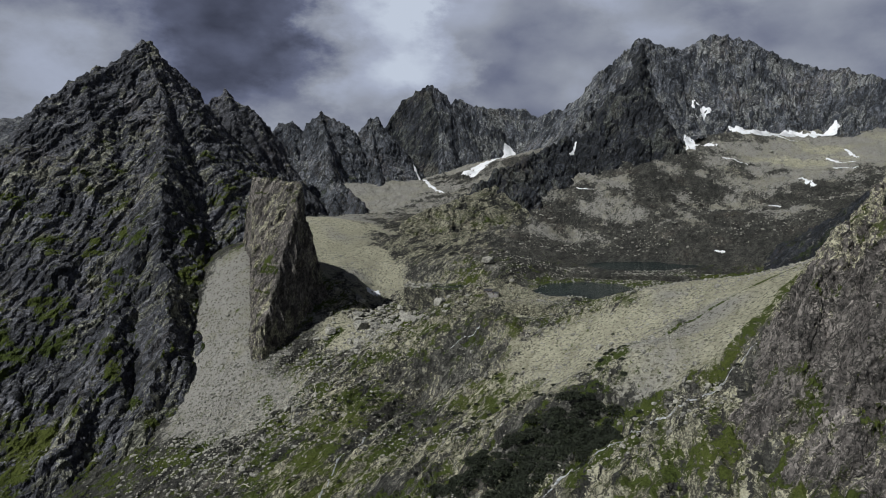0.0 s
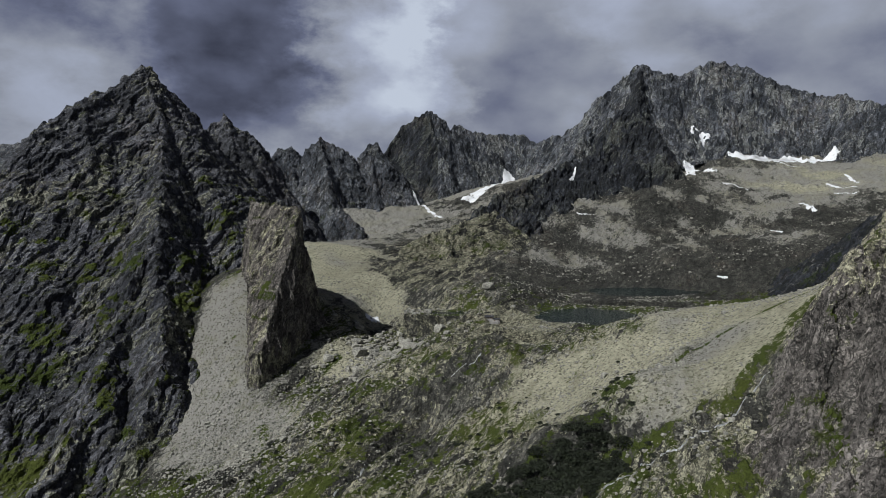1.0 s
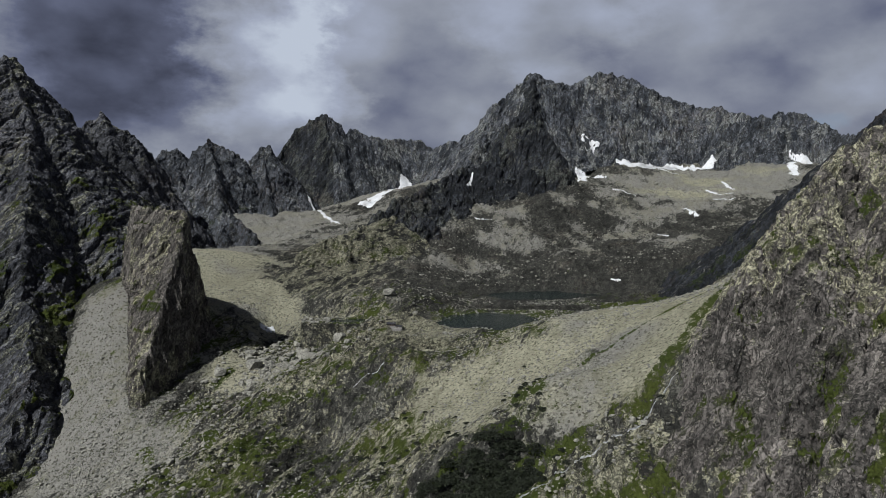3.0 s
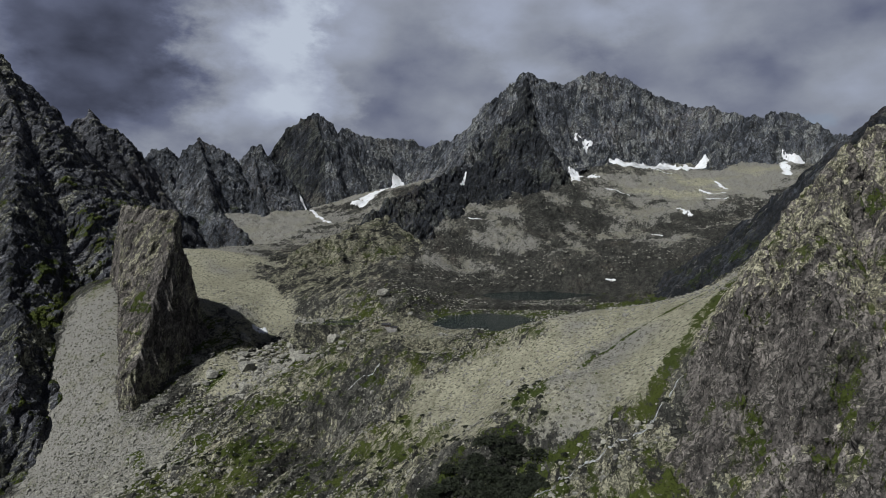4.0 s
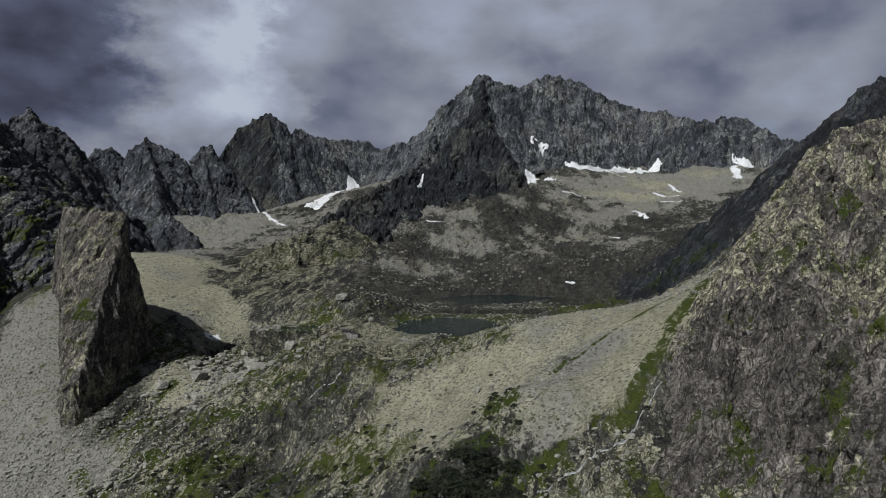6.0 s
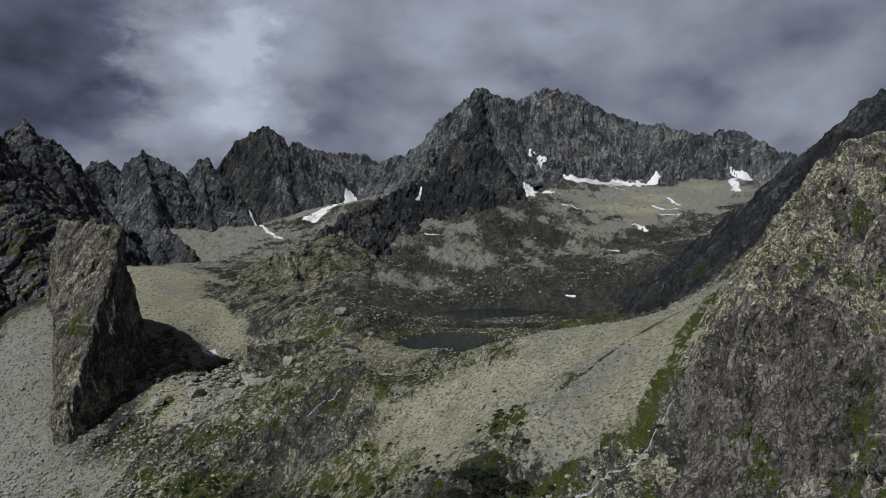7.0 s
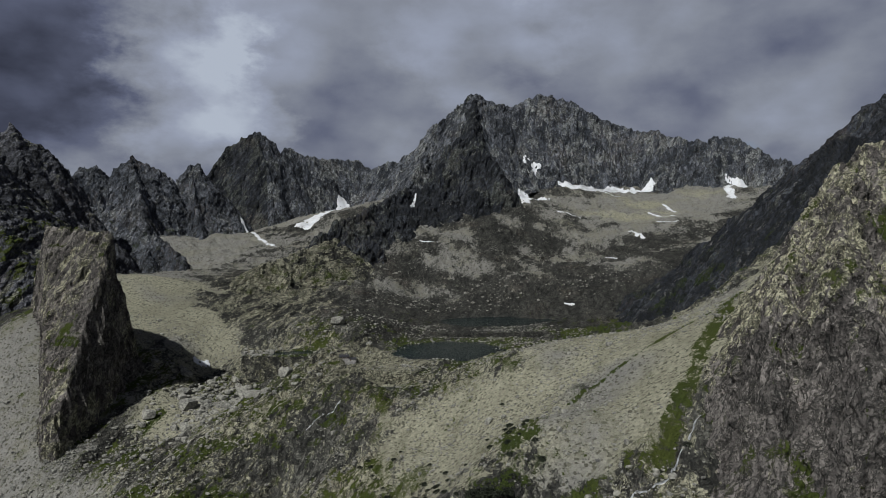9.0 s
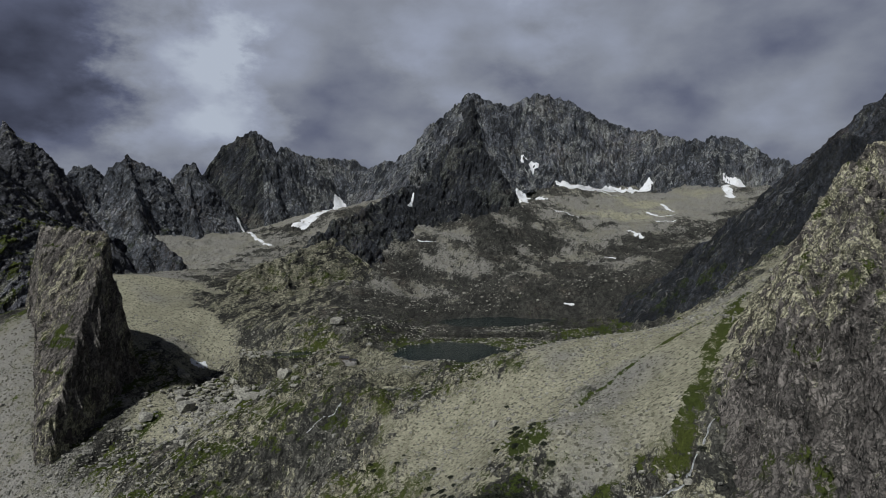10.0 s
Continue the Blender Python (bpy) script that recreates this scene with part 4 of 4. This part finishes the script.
# blocks on the floor and the scree of the upper basin
c = np.c_[rng.uniform(150, 1350, 9000), rng.uniform(1380, 2130, 9000)]
c = c[fbm(flat(c[:, 0], c[:, 1], 70.0), 140.0, 4, 0.6) + 0.5 * rng.rand(len(c)) > 0.25]
stone_heap("rubble", "grey blocks strewn over the upper basin", c, np.exp(rng.normal(0.15, 0.5, len(c))))

# single great boulders
for x, y, s in [(73, 1128, 9.0), (-75, 1000, 5.5), (-110, 1075, 5.0), (-60, 1060, 4.5), (-128, 1040, 5.0), (-150, 1185, 4.0), (290, 770, 2.6), (262, 700, 2.4), (330, 800, 2.8), (214, 640, 2.6), (180, 590, 3.0),
                (-60, 960, 4.0), (-40, 1010, 4.5), (-190, 860, 3.2), (-240, 905, 3.5), (130, 930, 4.0), (30, 930, 4.2), (100, 1010, 3.6)]:
    v, f = stones(np.array([float(x)]), np.array([float(y)]), np.array([s]))
    tagged(new("boulder", mesh_from("boulder", v[0], f, M_STONE)), "large angular granite boulder lying on the ground", "boulder", group="large boulders")


# ---- dwarf pines ----
M_PINE = plain_material("pine_needles", (0.005, 0.008, 0.003), (0.016, 0.023, 0.008), 0.8, 0.8)


def pine_mesh(seed):
    """A low mound of needle tufts on bent branches."""
    r = np.random.RandomState(seed)
    vs, fs = [], []
    for _ in range(230):
        a, q = r.rand() * 6.283, math.sqrt(r.rand())
        rim = 1 + 0.25 * math.sin(3 * a + seed) + 0.15 * math.sin(7 * a)
        c = np.array([math.cos(a) * q * rim, math.sin(a) * q * rim, 0.62 * (1 - q * q) * (0.6 + 0.6 * r.rand()) + 0.06])
        for _ in range(3):
            d = r.normal(size=3) * (1, 1, 0.7) + (0, 0, 0.6)
            d *= 0.24 / np.linalg.norm(d)
            w = np.cross(d, r.normal(size=3))
            w *= 0.085 / np.linalg.norm(w)
            k = len(vs)
            vs += [c - w, c + w, c + d]
            fs.append((k, k + 1, k + 2))
    return mesh_from("dwarf_pine", vs, fs, M_PINE)


PINES = [pine_mesh(s) for s in (1, 2, 3, 4)]
# the thicket in the gully beside the crag
spots = []
for u, v in rng.rand(190, 2):
    spots.append((-8 + 118 * u + (36 - 8 * u) * v + rng.normal(0, 4), 486 + 44 * u - (62 - 16 * u) * v + rng.normal(0, 4), rng.uniform(4.2, 8.0)))
spots += [(159, 645, 4.2), (152, 636, 3.0), (135, 583, 3.4), (146, 560, 3.0), (176, 712, 2.4), (143, 541, 3.6), (150, 612, 2.6), (165, 600, 2.2), (128, 560, 3.2)]
for cx, cy, sx, sy, n in [(-65, 756, 30, 20, 12), (-100, 745, 25, 25, 12), (-25, 695, 35, 25, 16), (-160, 735, 30, 30, 10), (-95, 800, 25, 20, 8), (40, 690, 40, 30, 18), (90, 640, 25, 25, 12), (-210, 780, 35, 30, 14), (60, 590, 40, 30, 22), (170, 470, 25, 15, 10), (-60, 640, 40, 40, 20), (-205, 810, 18, 30, 10), (-180, 750, 25, 25, 8), (148, 605, 9, 16, 8)]:
    spots += [(rng.normal(cx, sx), rng.normal(cy, sy), rng.uniform(1.6, 3.4)) for _ in range(n)]
heights = ground_height(np.array([s[0] for s in spots]), np.array([s[1] for s in spots]))
for i, ((x, y, s), z) in enumerate(zip(spots, heights)):
    ob = tagged(new("dwarf_pine", PINES[i % 4]), "low dark green dwarf pine shrub on rock", "shrub", group="dwarf pines")
    ob.matrix_world = pose(x, y, z - 0.1 * s, 0, 0, rng.uniform(0, 360)) @ Matrix.Diagonal((s, s, s * 0.8, 1))


# ---- the hut ----
M_WALL = plain_material("hut_stone", (0.16, 0.155, 0.15), (0.32, 0.31, 0.29), 0.8, 0.9)
M_WOOD = plain_material("hut_timber", (0.07, 0.05, 0.038), (0.13, 0.095, 0.07), 0.5, 0.8)
M_ROOF = plain_material("hut_roof", (0.024, 0.024, 0.028), (0.05, 0.05, 0.055), 0.7, 0.5)
M_PANE = plain_material("hut_glass", (0.02, 0.024, 0.028), (0.03, 0.034, 0.04), 1.0, 0.08)
M_FRAME = plain_material("hut_frame", (0.45, 0.44, 0.42), (0.6, 0.59, 0.56), 0.5, 0.7)


def part(name, bm, material, parent, label=""):
    me = bpy.data.meshes.new(name)
    bm.to_mesh(me)
    bm.free()
    me.materials.append(material)
    ob = new(name, me)
    ob.parent = parent
    return tagged(ob, label)


def box(x0, x1, y0, y1, z0, z1, bevel=0.05):
    bm = bmesh.new()
    bmesh.ops.create_cube(bm, size=1.0, matrix=Matrix.Translation(((x0 + x1) / 2, (y0 + y1) / 2, (z0 + z1) / 2)) @ Matrix.Diagonal((x1 - x0, y1 - y0, z1 - z0, 1)))
    if bevel:
        bmesh.ops.bevel(bm, geom=bm.edges[:], offset=bevel, segments=1, affect="EDGES")
    return bm


def gable(x0, x1, y0, y1, z0, rise, thick=0.25):
    """A low ridged roof along x."""
    bm = bmesh.new()
    ym = (y0 + y1) / 2
    ring = [(y0, z0), (ym, z0 + rise), (y1, z0), (y1, z0 + thick), (ym, z0 + rise + thick), (y0, z0 + thick)]
    a, b = [bm.verts.new((x0, y, z)) for y, z in ring], [bm.verts.new((x1, y, z)) for y, z in ring]
    for i in range(6):
        bm.faces.new((a[i], a[(i + 1) % 6], b[(i + 1) % 6], b[i]))
    bm.faces.new((a[0], a[5], a[4], a[1]))
    bm.faces.new((a[1], a[4], a[3], a[2]))
    bm.faces.new((b[1], b[4], b[5], b[0]))
    bm.faces.new((b[2], b[3], b[4], b[1]))
    bmesh.ops.recalc_face_normals(bm, faces=bm.faces)
    return bm


def window(parent, x, y, z, w=0.9, h=1.0):
    frame_part = part("window", box(x - w / 2, x + w / 2, y - 0.12, y + 0.05, z, z + h, 0.02), M_FRAME, parent)
    part("pane", box(x - w / 2 + 0.1, x + w / 2 - 0.1, y - 0.16, y - 0.1, z + 0.1, z + h - 0.1, 0), M_PANE, frame_part)


def mountain_hut(x, y, turn):
    hut = tagged(new("mountain_hut"), "stone mountain hut with dark roofs on the rock step", "hut")
    part("foundation", box(-10, 10.5, -4.6, 4.6, -4.0, 0.3), M_WALL, hut)
    part("wall", box(-9.5, 1.5, -4.2, 4.2, 0.3, 3.4), M_WALL, hut, "grey stone lower wall")
    part("upper_wall", box(-9.4, 1.4, -4.1, 4.1, 3.4, 5.6), M_WOOD, hut, "dark brown timber upper wall")
    part("roof", gable(-10.2, 2.2, -5.0, 5.0, 5.6, 1.9), M_ROOF, hut, "dark low-pitched metal roof")
    part("annex_wall", box(1.5, 10.0, -4.4, 3.6, 0.3, 2.9), M_WALL, hut)
    part("annex_roof", box(1.4, 10.9, -5.2, 4.2, 2.9, 3.25), M_ROOF, hut, "flat dark roof with wide eaves")
    for cx, cy, h in ((-6.5, 0.6, 2.6), (-1.0, -0.8, 2.4)):
        stack = part("chimney", box(cx - 0.5, cx + 0.5, cy - 0.5, cy + 0.5, 6.4, 6.6 + h), M_WALL, hut)
        part("chimney_cap", box(cx - 0.65, cx + 0.65, cy - 0.65, cy + 0.65, 6.6 + h, 6.8 + h), M_ROOF, stack)
    part("door", box(3.2, 4.4, -4.5, -4.3, 0.3, 2.4), M_WOOD, hut)
    for wx in (-8.2, -6.0, -3.8, -1.6, 0.4):
        window(hut, wx, -4.12, 4.0)
        window(hut, wx, -4.22, 1.4)
    for wx in (6.0, 8.0):
        window(hut, wx, -4.42, 1.2)
    part("terrace", box(-3.0, 9.0, -8.5, -4.6, -4.0, 0.15), M_WALL, hut, "stone-walled terrace before the hut")
    z = float(ground_height(np.array([x]), np.array([y]))[0])
    hut.matrix_world = pose(x, y, z + 0.6, 0, 0, turn)


mountain_hut(67.0, 967.0, -8)
